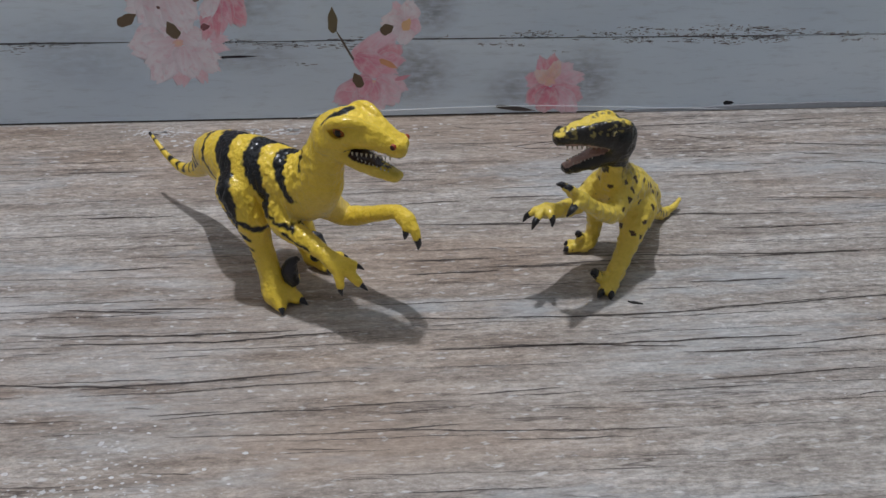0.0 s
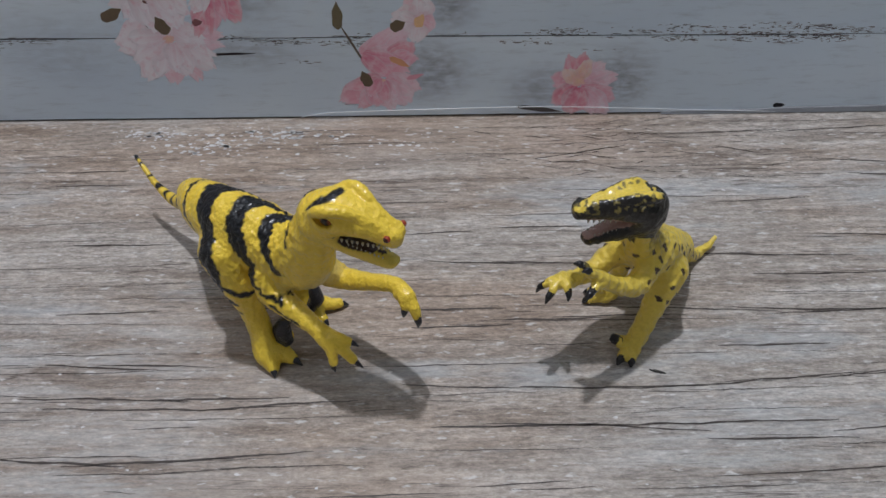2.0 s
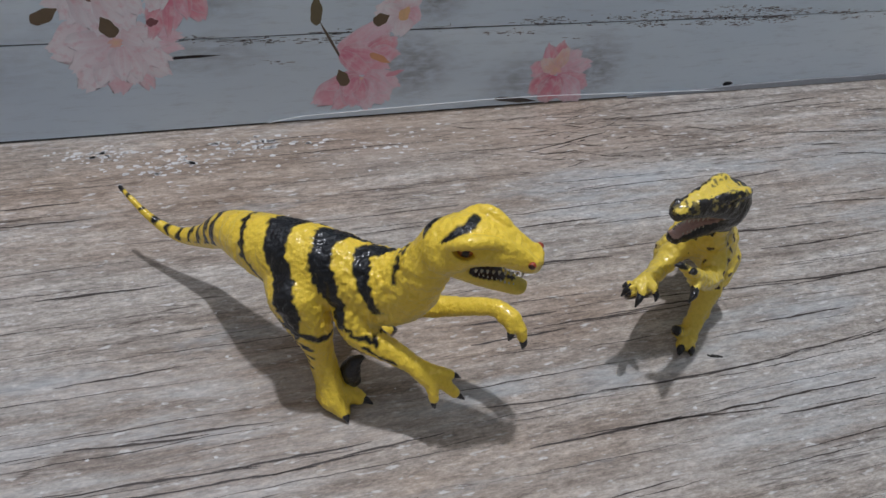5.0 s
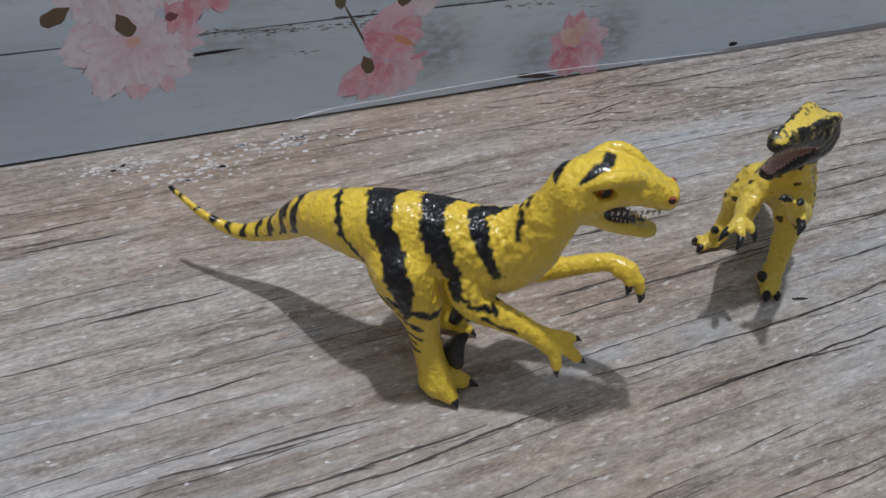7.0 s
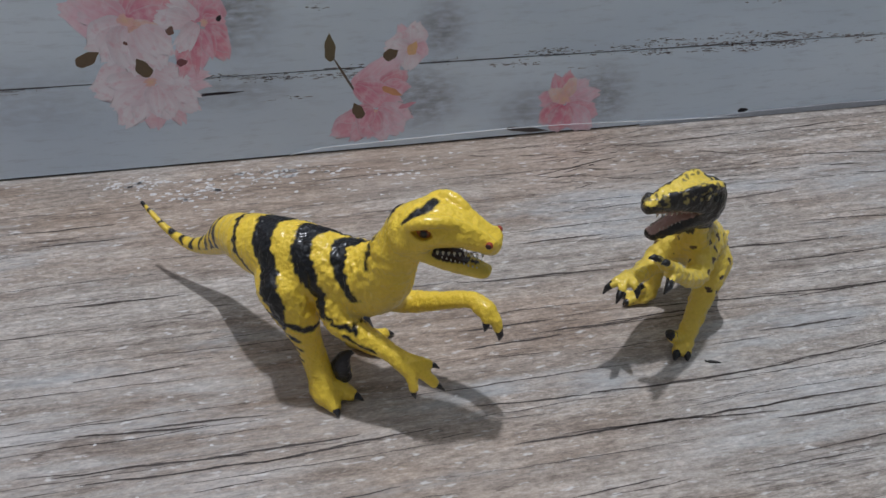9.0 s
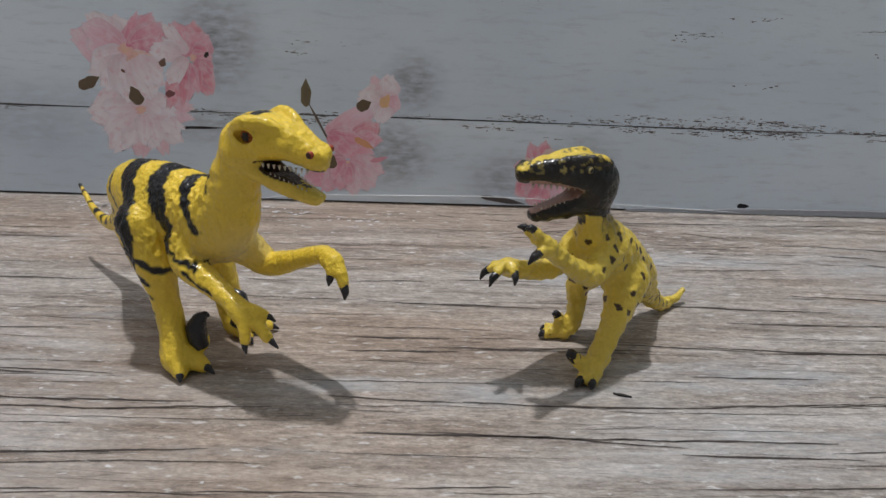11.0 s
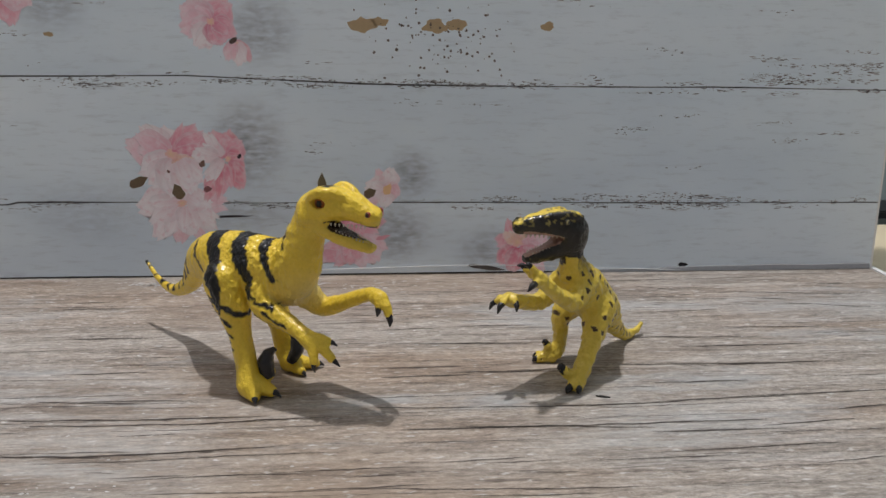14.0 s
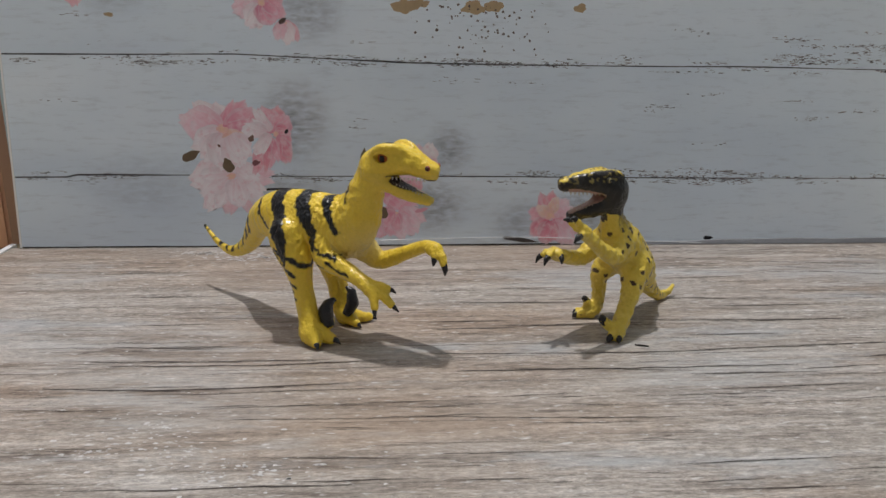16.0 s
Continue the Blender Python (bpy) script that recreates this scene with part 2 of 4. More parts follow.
def table():
    top = bpy.data.objects.new("table", None)
    scene.collection.objects.link(top)
    tagged(top, "cream table carrying the two photo boards", "table")
    slab("tabletop", (-0.62, -0.45, -0.035), (0.85, 0.585, -0.0055), CREAM, top, 0.003)
    for x in (-0.58, 0.81):
        for y in (-0.41, 0.545):
            slab("leg", (x - 0.025, y - 0.025, -0.78), (x + 0.025, y + 0.025, -0.035), CREAM, top, 0.002)


table()


def brown_panel():
    panel = slab("panel", (-0.52, 0.466, -0.0052), (-0.296, 0.484, 0.46), TERRACOTTA, None, 0.002)
    tagged(panel, "plain terracotta brown panel standing upright behind the backdrop", "panel")


brown_panel()


def wall_shelf():
    shelf = slab("shelf", (0.70, 1.40, -0.222), (1.45, 1.499, -0.206), BLACK, None, 0.003)
    tagged(shelf, "black shelf fixed to the grey-green wall", "shelf")


wall_shelf()


# ---- floor board ----
def ragged_strip(rng, x0, y0, x1, y1, width, z):
    """A thin uneven crack from one point to another."""
    n = max(6, int(math.hypot(x1 - x0, y1 - y0) / 0.0035))
    verts, faces, drift = [], [], 0.0
    for i in range(n + 1):
        s = i / n
        drift = 0.8 * drift + rng.uniform(-0.00028, 0.00028)
        w = width * (0.25 + 0.75 * math.sin(math.pi * s)) * rng.uniform(0.35, 1.0)
        x, y = x0 + (x1 - x0) * s, y0 + (y1 - y0) * s + drift
        verts += [(x, y - w / 2, z), (x, y + w / 2, z)]
        if i:
            faces.append((2 * i - 2, 2 * i, 2 * i + 1, 2 * i - 1))
    return verts, faces


# long joints of the printed boards, in millimetres: those by the backdrop, round the toys and towards the table's front
JOINTS_BACK = [(-188, 395.3, -168, 395.4), (-175, 353.4, -134, 353.6), (2, 340.2, 25, 339), (-12, 358.6, 2, 359.4), (-192, 406, -176, 406.2), (32, 361.8, 57, 362.1),
               (30, 339.2, 51, 338), (112, 343.7, 175, 341.2), (180, 354.8, 228, 352), (196, 409.6, 272, 402.4), (57, 414.6, 85, 420.3), (119, 432, 178, 434),
               (180, 432.5, 232, 436.7), (148, 419.8, 160, 416), (226, 388.4, 263, 382.7), (210, 397.3, 226, 396.2), (137, 378, 174, 379.9), (147, 330.3, 191, 330.2)]
JOINTS_TOYS = [(-148, 265.3, -97, 264.1), (-98, 264.3, -68, 265.4), (-68, 265.7, -48, 266.5), (-162, 312.1, -133, 313), (-132, 285.6, -110, 284.9), (-154, 285.3, -130, 283.9),
               (-139, 237.7, -104, 238.1), (-104, 238.4, -74, 239.7), (-9, 302.6, 18, 303.3), (-11, 312.3, 18, 312.7), (-9, 274, 16, 272.6), (0, 255.1, 20, 255.5),
               (-74, 239.7, -44, 239.8), (24, 306.1, 53, 306.5), (53, 307.1, 94, 307.8), (69, 312.6, 130, 309.3), (130, 311.2, 188, 308.9)]
JOINTS_SIDE = [(142, 307.4, 210, 310.3), (37, 272.4, 91, 271.6), (91, 272.1, 120, 273.8), (120, 274.1, 155, 276.5), (155, 275.9, 170, 277.6), (170, 276.8, 214, 279.3),
               (187, 263.6, 207, 265.9), (21, 254.8, 47, 255.7), (47, 255.7, 87, 255.4), (87, 255.2, 136, 256.1), (104, 248.7, 143, 248.6), (156, 252.1, 173, 253.5),
               (105, 233.8, 132, 234.8), (132, 234.8, 171, 236.9), (117, 291.4, 150, 291.9), (161, 223.6, 189, 226.9), (77, 229.4, 108, 229.9)]
JOINTS_FRONT = [(-166, 270, -107, 268.4), (-107, 269, -75, 269.2), (-168, 244.3, -131, 241.6), (-131, 241.6, -95, 243), (-95, 243, -63, 245.1), (-102, 225.1, -79, 226.1),
                (-79, 226.6, -48, 226.9), (-48, 227.4, -11, 228.5), (-60, 215.7, -32, 215.6), (-32, 216, -12, 216.6), (-182, 226.9, -146, 225.7), (-107, 227.1, -92, 227.5),
                (-74, 189.2, -42, 187.6), (-139, 172.4, -110, 171.5)]
JOINTS_CORNER = [(-110, 171.5, -89, 172.2), (-89, 171.9, -60, 171.6), (-57, 174.6, -34, 174.6), (-12, 214.9, 38, 212.7), (40, 212.1, 76, 211.3), 
                 (76, 179.3, 112, 180.4), (18, 256.2, 91, 252.9), (17, 231.4, 31, 232), (-12, 189.3, 18, 188.9),
                 (80, 164.1, 117, 164.1), (-12, 172.7, 7, 172.6)]



def floor_board():
    rng = random.Random(5)
    board = slab("floor_board", (-0.289, -0.16, -0.0052), (0.318, 0.452, 0.0), WOOD, None, 0.0004)
    tagged(board, "photo board printed with weathered grey-brown planks lying on the table", "board", kind="structure")
    rim = 0.004
    for lo, hi in (((-0.289 - rim, -0.16, -0.0052), (-0.2893, 0.46, 0.0006)), ((0.3183, -0.16, -0.0052), (0.318 + rim, 0.46, 0.0006))):
        slab("board_edge", lo, hi, CORE, board)
    for x0, y0, x1, y1 in JOINTS_BACK + JOINTS_TOYS + JOINTS_SIDE + JOINTS_FRONT + JOINTS_CORNER:
        grow, tilt = rng.uniform(4, 14), (y1 - y0) / (x1 - x0)
        v, f = ragged_strip(rng, (x0 - grow) / 1000, (y0 - grow * tilt) / 1000, min(x1 + grow, 314) / 1000, (y1 + grow * tilt) / 1000, rng.uniform(0.0011, 0.0016) * (0.42 if y0 < 240 else 0.8), 0.0002)
        link("crack", v, f, JOINT, board)
    verts, faces = [], []
    y = -0.15
    while y < 0.444:
        # a run of faint joints, broken here and there
        x, slope = -0.29 + rng.uniform(0, 0.10), rng.uniform(-0.008, 0.014)
        while x < 0.29:
            length = rng.uniform(0.03, 0.12)
            end = min(x + length, 0.315)
            v, f = ragged_strip(rng, max(x, -0.287), y + slope * x, end, y + slope * end, rng.uniform(0.00030, 0.0007) * (0.4 if y < 0.24 else 0.9), 0.00012)
            faces += [tuple(i + len(verts) for i in q) for q in f]
            verts += v
            x = end + rng.uniform(0.02, 0.14)
        y += rng.uniform(0.008, 0.016)
    for _ in range(420):
        x, y, length = rng.uniform(-0.28, 0.31), rng.uniform(-0.15, 0.445), rng.uniform(0.006, 0.045)
        v, f = ragged_strip(rng, x, y, min(x + length, 0.315), y + rng.uniform(-0.0012, 0.0012), rng.uniform(0.0002, 0.0005), 0.00015)
        faces += [tuple(i + len(verts) for i in q) for q in f]
        verts += v
    # a patch of old crazed paint by the backdrop
    for _ in range(70):
        x, y, length = rng.gauss(0.085, 0.03), rng.uniform(0.395, 0.445), rng.uniform(0.004, 0.018)
        v, f = ragged_strip(rng, x, y, x + length, min(y + length * rng.uniform(-0.35, 0.45), 0.447), rng.uniform(0.0003, 0.0008), 0.00016)
        faces += [tuple(i + len(verts) for i in q) for q in f]
        verts += v
    tagged(link("fine_cracks", verts, faces, JOINT, board), kind="stuff")
    verts, faces = [], []
    for cx, cy, sx, sy, count in ((-157, 437, 12, 3, 75), (-128, 425, 14, 4, 75), (-92, 435, 15, 4, 85), (-45, 430, 30, 7, 50), (-126, 206, 12, 9, 70), (-135, 194, 22, 3, 50), (-88, 181, 14, 7, 90), (-150, 165, 60, 22, 90), (20, 260, 160, 110, 70), (-150, 300, 50, 60, 60)):
        for _ in range(count):
            x, y, r = rng.gauss(cx, sx), rng.gauss(cy, sy), rng.uniform(0.22, 0.85) * rng.uniform(0.4, 1.2) * (1.5 if cy > 420 else 1.0)
            if not (-280 < x < 310 and -150 < y < 444):
                continue
            k = len(verts)
            for i in range(6):
                a = 2 * math.pi * i / 6
                verts.append(((x + 1.7 * r * math.cos(a) * rng.uniform(0.5, 1.2)) / 1000, (y + r * math.sin(a) * rng.uniform(0.5, 1.2)) / 1000, 0.00018))
            faces.append(tuple(range(k, k + 6)))
    tagged(link("paint_flecks", verts, faces, FLECK, board), kind="stuff")
    return board


floor_board()


# ---- backdrop ----
WALL = pose(0, 0.450, 0, -4.86, 0, 0)


# the printed boards' seams: (x, height) in millimetres along each one
# the first bares dark backing, coloured for the shadow gap at the base
SEAMS = (((-281, 0.9), (317, 0.9)),
         ((-281, 47.3), (-248, 47.5), (-243, 48.9), (-174, 48.8), (-94, 47.9), (50, 47.6), (128, 46.7), (317, 46.0)),
         ((-281, 125.4), (-135, 126.4), (-99, 125.0), (-27, 122.2), (47, 121.2), (200, 121.2), (280, 120.3), (317, 120.0)),
         ((-281, 197), (-60, 198), (317, 196)), ((-281, 272), (317, 272)), ((-281, 347), (317, 346)), ((-281, 420), (317, 420)))


def board_strip(back, low, high):
    """One painted board between two seams, its edges a little uneven."""
    rng = random.Random(int(high[0][1]))
    n, verts, faces = 90, [], []
    for i in range(n + 1):
        x = -281 + 598 * i / n
        gap = 0.36 + 0.55 * noise.noise(Vector((x * 0.012, high[0][1], 0)))
        a = np.interp(x, [p[0] for p in low], [p[1] for p in low]) + max(0.26, gap) * rng.uniform(0.8, 1.2)
        b = np.interp(x, [p[0] for p in high], [p[1] for p in high]) - max(0.26, gap) * rng.uniform(0.8, 1.2)
        verts += [(x / 1000, y, z / 1000) for y, z in ((0.0, a), (0.0, b), (0.0032, b), (0.0032, a))]
        if i:
            k = 4 * i
            faces += [(k - 4 + j, k - 4 + (j + 1) % 4, k + (j + 1) % 4, k + j) for j in range(4)]
    faces += [(3, 2, 1, 0), (4 * n, 4 * n + 1, 4 * n + 2, 4 * n + 3)]
    link("plank", verts, faces, PLANK, back)


def backdrop():
    back = slab("backdrop_board", (-0.281, 0.0006, 0.0004), (0.317, 0.005, 0.42), DARK)
    back.matrix_world = WALL
    tagged(back, "photo backdrop printed with white painted planks and pink blossoms, leaning upright", "backdrop", kind="structure")
    for low, high in zip(SEAMS, SEAMS[1:]):
        board_strip(back, low, high)
    for a, b in ((-0.2824, -0.2812), (0.3172, 0.3184)):
        slab("board_edge", (a, -0.0001, 0.0004), (b, 0.005, 0.42), CORE, back)
    return back


BACK = backdrop()


def petal(blossom, x, z, angle, length, width, deep, pale, layer):
    """One printed petal: soft-edged and ruffled, darker towards its root and along its veins."""
    rng = random.Random(round(x * 91 + z * 57 + angle))
    verts, faces, cols = [], [], []
    a = radians(angle)
    nu, nv = 19, 17
    wave, vein, notch, bend = rng.uniform(0, 6), rng.uniform(0, 6), rng.uniform(-0.02, 0.10), rng.uniform(-0.12, 0.12)
    for i in range(nu):
        s = i / (nu - 1)
        half = width / 2 * math.sin(math.pi * (0.07 + 0.86 * s ** 0.85)) ** 0.55
        for j in range(nv):
            q = 2 * j / (nv - 1) - 1
            u = length * (s - 0.16 * q * q * s * s - notch * s ** 3 * (1 - abs(q)) ** 2 + 0.03 * s * s * math.sin(6 * q + wave) + 0.025 * s * s * math.sin(13 * q + 2 * wave))
            v = half * q * (1 + 0.07 * math.sin(8 * s + wave + q)) + bend * length * s * s
            verts.append(((x + u * math.cos(a) - v * math.sin(a)) / 1000, -0.0000003 * layer - 0.000004, (z + u * math.sin(a) + v * math.cos(a)) / 1000))
            k = 1.15 * s ** 0.9 - 0.06 + 0.17 * math.sin(9 * q + vein) * (1 - 0.5 * s) + 0.10 * math.sin(17 * q + 3 * vein)
            k -= 0.30 * max(0, abs(q) - 0.7) / 0.3 + 0.26 * max(0, s - 0.82) / 0.18
            shade = 1.0 - 0.13 * max(0, -q) * (0.5 + 0.5 * math.sin(wave)) - 0.07 * (1 - s)
            k = min(1, max(0, k))
            rim = 0.5 + 0.5 * min((1 - abs(q)) * 3.5, (1 - s) * 5, 1)
            cols.append([shade * (d + (p - d) * k) * rim + b * (1 - rim) for d, p, b in zip(deep, pale, (0.72, 0.68, 0.73))])
    for i in range(nu - 1):
        for j in range(nv - 1):
            n = i * nv + j
            faces.append((n, n + nv, n + nv + 1, n + 1))
    return link("petal", verts, faces, PETAL_INK, blossom, True, cols)


TINTS = {"w": ((0.80, 0.62, 0.68), (0.86, 0.82, 0.86)), "p": ((0.78, 0.40, 0.50), (0.84, 0.63, 0.71)), "b": ((0.84, 0.66, 0.66), (0.78, 0.50, 0.58)),
         "r": ((0.72, 0.24, 0.34), (0.80, 0.44, 0.53)), "c": ((0.70, 0.19, 0.28), (0.78, 0.36, 0.43)), "o": ((0.80, 0.46, 0.34), (0.82, 0.62, 0.56))}
layer_count = 0


def flower(x, z, heart, petals):
    """A printed blossom on the backdrop: its heart, and its petals as (root x, root z, angle, length, width, tint)."""
    global layer_count
    rng = random.Random(int(x * 7 + z * 13))
    n, verts, cols = 18, [(x / 1000, 0, z / 1000)], [(0.80, 0.55, 0.38)]
    for i in range(n):
        a = 2 * math.pi * i / n
        r = heart * 0.62 * rng.uniform(0.6, 1.2)
        verts.append(((x + r * math.cos(a)) / 1000, 0, (z + r * 0.8 * math.sin(a)) / 1000))
        cols.append((0.80, 0.50, 0.48))
    top = layer_count + 3 * len(petals) + 1
    verts = [(vx, -0.0000003 * top - 0.000004, vz) for vx, _, vz in verts]
    fl = link("flower", verts, [(0, 1 + i, 1 + (i + 1) % n) for i in range(n)], INK, BACK, False, cols)
    for px, pz, angle, length, width, tint in petals:
        # each petal lies in two or three uneven folds
        for turn, long, wide in ((0, 1.0, 1.2), (rng.uniform(9, 17), rng.uniform(0.72, 0.92), 0.62), (rng.uniform(-17, -9), rng.uniform(0.6, 0.9), 0.55)):
            layer_count += 1
            petal(fl, px, pz, angle + turn, length * long, width * wide, *TINTS[tint], layer_count)
    layer_count = top
    return fl


def leaf(x, z, angle, length, width, colour, name="leaf"):
    global layer_count
    layer_count += 1
    verts, n, a = [], 28, radians(angle)
    for i in range(n):
        t = 2 * math.pi * i / n
        bow = math.copysign(abs(math.sin(t)) ** 1.5, math.sin(t)) if name != "twig" else math.sin(t)
        u, v = length / 2 * math.cos(t), width / 2 * bow * (1 - 0.45 * math.cos(t)) * (1 + 0.14 * math.sin(5 * t + x))
        verts.append(((x + u * math.cos(a) - v * math.sin(a)) / 1000, -0.000006 - 0.0000003 * layer_count, (z + u * math.sin(a) + v * math.cos(a)) / 1000))
    return link(name, verts, [tuple(range(n))], INK, BACK, False, [colour] * n)


def print_shadow(x, z, rx, rz, strength, colour=(0.33, 0.30, 0.33)):
    """A blossom's soft grey shadow, put into the backdrop's print as colour."""
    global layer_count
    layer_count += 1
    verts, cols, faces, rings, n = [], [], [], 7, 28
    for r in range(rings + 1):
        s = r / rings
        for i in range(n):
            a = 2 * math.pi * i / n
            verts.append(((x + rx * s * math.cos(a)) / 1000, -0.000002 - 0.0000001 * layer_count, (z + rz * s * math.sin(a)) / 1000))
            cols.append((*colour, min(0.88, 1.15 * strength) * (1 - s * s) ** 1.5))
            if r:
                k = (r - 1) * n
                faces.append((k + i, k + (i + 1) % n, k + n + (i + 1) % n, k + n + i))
    return link("shadow_print", verts, faces, SOFT_INK, BACK, True, cols)


def blossoms():
    brown, green = (0.16, 0.115, 0.075), (0.17, 0.14, 0.085)
    print_shadow(-100, 84, 30, 34, 0.42)
    print_shadow(-105, 40, 36, 14, 0.25)
    print_shadow(-88, 154, 26, 26, 0.35)
    print_shadow(2, 66, 20, 20, 0.42)
    print_shadow(-8, 28, 28, 24, 0.42)
    print_shadow(94, 22, 24, 26, 0.4)
    print_shadow(52, 16, 26, 20, 0.3)
    print_shadow(-200, 44, 50, 26, 0.15)
    leaf(-112, 39.4, 1, 27, 1.5, (0.03, 0.025, 0.03), "twig")
    # white blossom hanging low
    flower(-142, 48, 5, ((-144, 49, 70, 13, 15, "w"), (-134, 47, -14, 20, 7, "p"), (-136, 49, 3, 23, 9, "p"), (-140, 46, 292, 25, 11, "b"), (-138, 46, 325, 22, 13, "w"),
                         (-143, 45, 258, 23, 15, "b"), (-145, 47, 233, 27, 16, "w"), (-145, 50, 198, 26, 20, "w"), (-140, 46, 276, 20, 13, "w"), (-139, 52, 345, 17, 12, "w")))
    # pale blossom above it
    flower(-147, 79, 6, ((-147, 79, 105, 18, 17, "w"), (-148, 81, 140, 22, 14, "w"), (-146, 80, 52, 23, 11, "r"), (-147, 78, 166, 28, 21, "p"), (-147, 77, 207, 23, 15, "w"),
                         (-149, 74, 228, 20, 13, "w"), (-146, 76, 262, 24, 18, "w"), (-144, 80, 14, 26, 17, "r"), (-146, 76, 342, 16, 9, "o"), (-142, 75, 296, 22, 18, "w")))
    # deep pink blossom beside it
    flower(-112, 76, 4, ((-113, 77, 84, 17, 12, "c"), (-113, 77, 112, 19, 13, "r"), (-112, 77, 52, 14, 13, "r"), (-112, 75, 6, 10, 14, "c"), (-112, 73, 318, 13, 12, "c"),
                         (-112, 73, 288, 18, 13, "c"), (-115, 73, 262, 21, 10, "r"), (-117, 72, 243, 25, 9, "c"), (-115, 78, 130, 19, 6, "w"), (-118, 78, 178, 17, 9, "w"), (-116, 76, 236, 18, 7, "w")))
    leaf(-167.5, 61.7, 27, 13, 6, brown, "sepal")
    leaf(-144, 55.5, 112, 10.5, 7, brown, "sepal")
    leaf(-125.5, 57, 10, 5.5, 3.6, (0.24, 0.10, 0.11), "sepal")
    leaf(-128, 73, 60, 5, 3.4, (0.20, 0.12, 0.10), "sepal")
    leaf(-105, 77.6, 55, 3.6, 2.2, (0.04, 0.035, 0.04), "sepal")
    leaf(-149, 68, -40, 2.6, 1.6, (0.18, 0.09, 0.08), "sepal")
    # blossom and bud high up
    flower(-118, 158, 5, ((-118, 158, 100, 18, 16, "p"), (-118, 158, 45, 17, 15, "r"), (-118, 158, 150, 20, 16, "p"), (-118, 158, 200, 19, 16, "p"), (-118, 157, 242, 17, 14, "w"), (-117, 158, 285, 15, 13, "r"), (-117, 158, 335, 16, 12, "r")))
    flower(-103, 146, 1.5, ((-104, 147, 300, 15, 8, "r"), (-103, 147, 272, 15, 9, "w"), (-105, 147, 250, 13, 7, "p")))
    leaf(-105, 147.5, 35, 6, 3, (0.10, 0.07, 0.06), "sepal")
    flower(-236, 174, 5, tuple((-236, 174, 25 + 51 * i, 17 + 3 * (i % 2), 14, "wprpwrp"[i]) for i in range(7)))
    print_shadow(-212, 168, 26, 22, 0.3)
    # the sprig in the middle
    leaf(-54.5, 59.6, 88, 15, 5.5, green)
    leaf(-48.5, 45, 117, 26, 1.3, (0.15, 0.12, 0.10), "stem")
    flower(-12.6, 57, 3.4, ((-14, 58, 122, 13, 7, "p"), (-12, 58, 74, 13, 10, "w"), (-12, 56, 340, 8, 9, "p"), (-15, 57, 172, 13, 12, "w"), (-14, 55, 262, 11, 10, "w")))
    leaf(-12.8, 56.5, 60, 8, 5, (0.78, 0.50, 0.28), "stamens")
    flower(-27, 34, 3, ((-44, 38, 22, 30, 12, "p"), (-30, 35, 28, 17, 11, "c"), (-30, 35, 2, 16, 9, "r"), (-43, 38, 332, 27, 13, "r")))
    leaf(-24, 33.5, -28, 12, 3.6, (0.72, 0.36, 0.20), "stamens")
    flower(-33, 23, 2, ((-35, 24, 238, 21, 12, "c"), (-34, 24, 216, 28, 14, "r"), (-31, 24, 338, 19, 11, "p"), (-32, 24, 306, 21, 14, "p"), (-34, 23, 282, 19, 14, "p"), (-35, 24, 260, 18, 13, "r")))
    leaf(-42.5, 24, 112, 10, 6, brown, "sepal")
    leaf(-24, 54, 25, 8.5, 6, brown, "sepal")
    leaf(-16, 25, 16, 10, 2.6, (0.72, 0.34, 0.42), "petal_tip")
    # the low blossom beside it
    flower(72, 21, 6, ((72, 20, 48, 18, 11, "p"), (72, 20, 116, 18, 9, "r"), (72, 20, 88, 18, 10, "c"), (73, 20, 10, 21, 11, "p"), (72, 20, 170, 16, 9, "r"), (74, 18, 336, 22, 9, "r"),
                       (74, 16, 312, 23, 12, "p"), (71, 18, 222, 17, 11, "c"), (72, 17, 268, 17, 13, "c"), (72, 22, 68, 13, 7, "o"), (71, 21, 140, 11, 7, "o")))
    leaf(52, 4, -8, 26, 3, (0.09, 0.08, 0.08), "stem")
    leaf(185, 4.5, 0, 7, 3, (0.012, 0.012, 0.016), "knot")


blossoms()


def blot(rng, x, z, rx, rz, colour, name):
    global layer_count
    layer_count += 1
    n, verts = 26, []
    for i in range(n):
        t = 2 * math.pi * i / n
        k = 0.85 + 0.45 * noise.noise(Vector((1.3 * math.cos(t) + x, 1.3 * math.sin(t) + z, 0))) + rng.uniform(-0.08, 0.08)
        verts.append(((x + rx * k * math.cos(t)) / 1000, -0.000006, (z + rz * k * math.sin(t)) / 1000))
    return link(name, verts, [tuple(range(n))], INK, BACK, False, [colour] * n)


def wear():
    rng = random.Random(3)
    for x, z, rx, rz in ((-27, 157.5, 10, 5), (-17, 159, 6, 3), (17, 157, 8, 5), (30, 158, 7, 4), (87, 157.5, 5, 3), (-213, 150, 3.5, 1.6)):
        blot(rng, x, z, rx, rz, (0.42, 0.31, 0.19), "bare_patch")
    verts, faces = [], []
    for _ in range(120):
        x, z, r = rng.gauss(18, 24), rng.gauss(146, 14), rng.uniform(0.3, 1.1)
        if 124 < z < 195:
            k = len(verts)
            for i in range(7):
                t = 2 * math.pi * i / 7
                verts.append(((x + r * math.cos(t) * rng.uniform(0.5, 1.2)) / 1000, -0.000008, (z + r * math.sin(t) * rng.uniform(0.5, 1.2)) / 1000))
            faces.append(tuple(range(k, k + 7)))
    tagged(link("paint_specks", verts, faces, INK, BACK, False, [(0.13, 0.10, 0.09)] * len(verts)), kind="stuff")


wear()


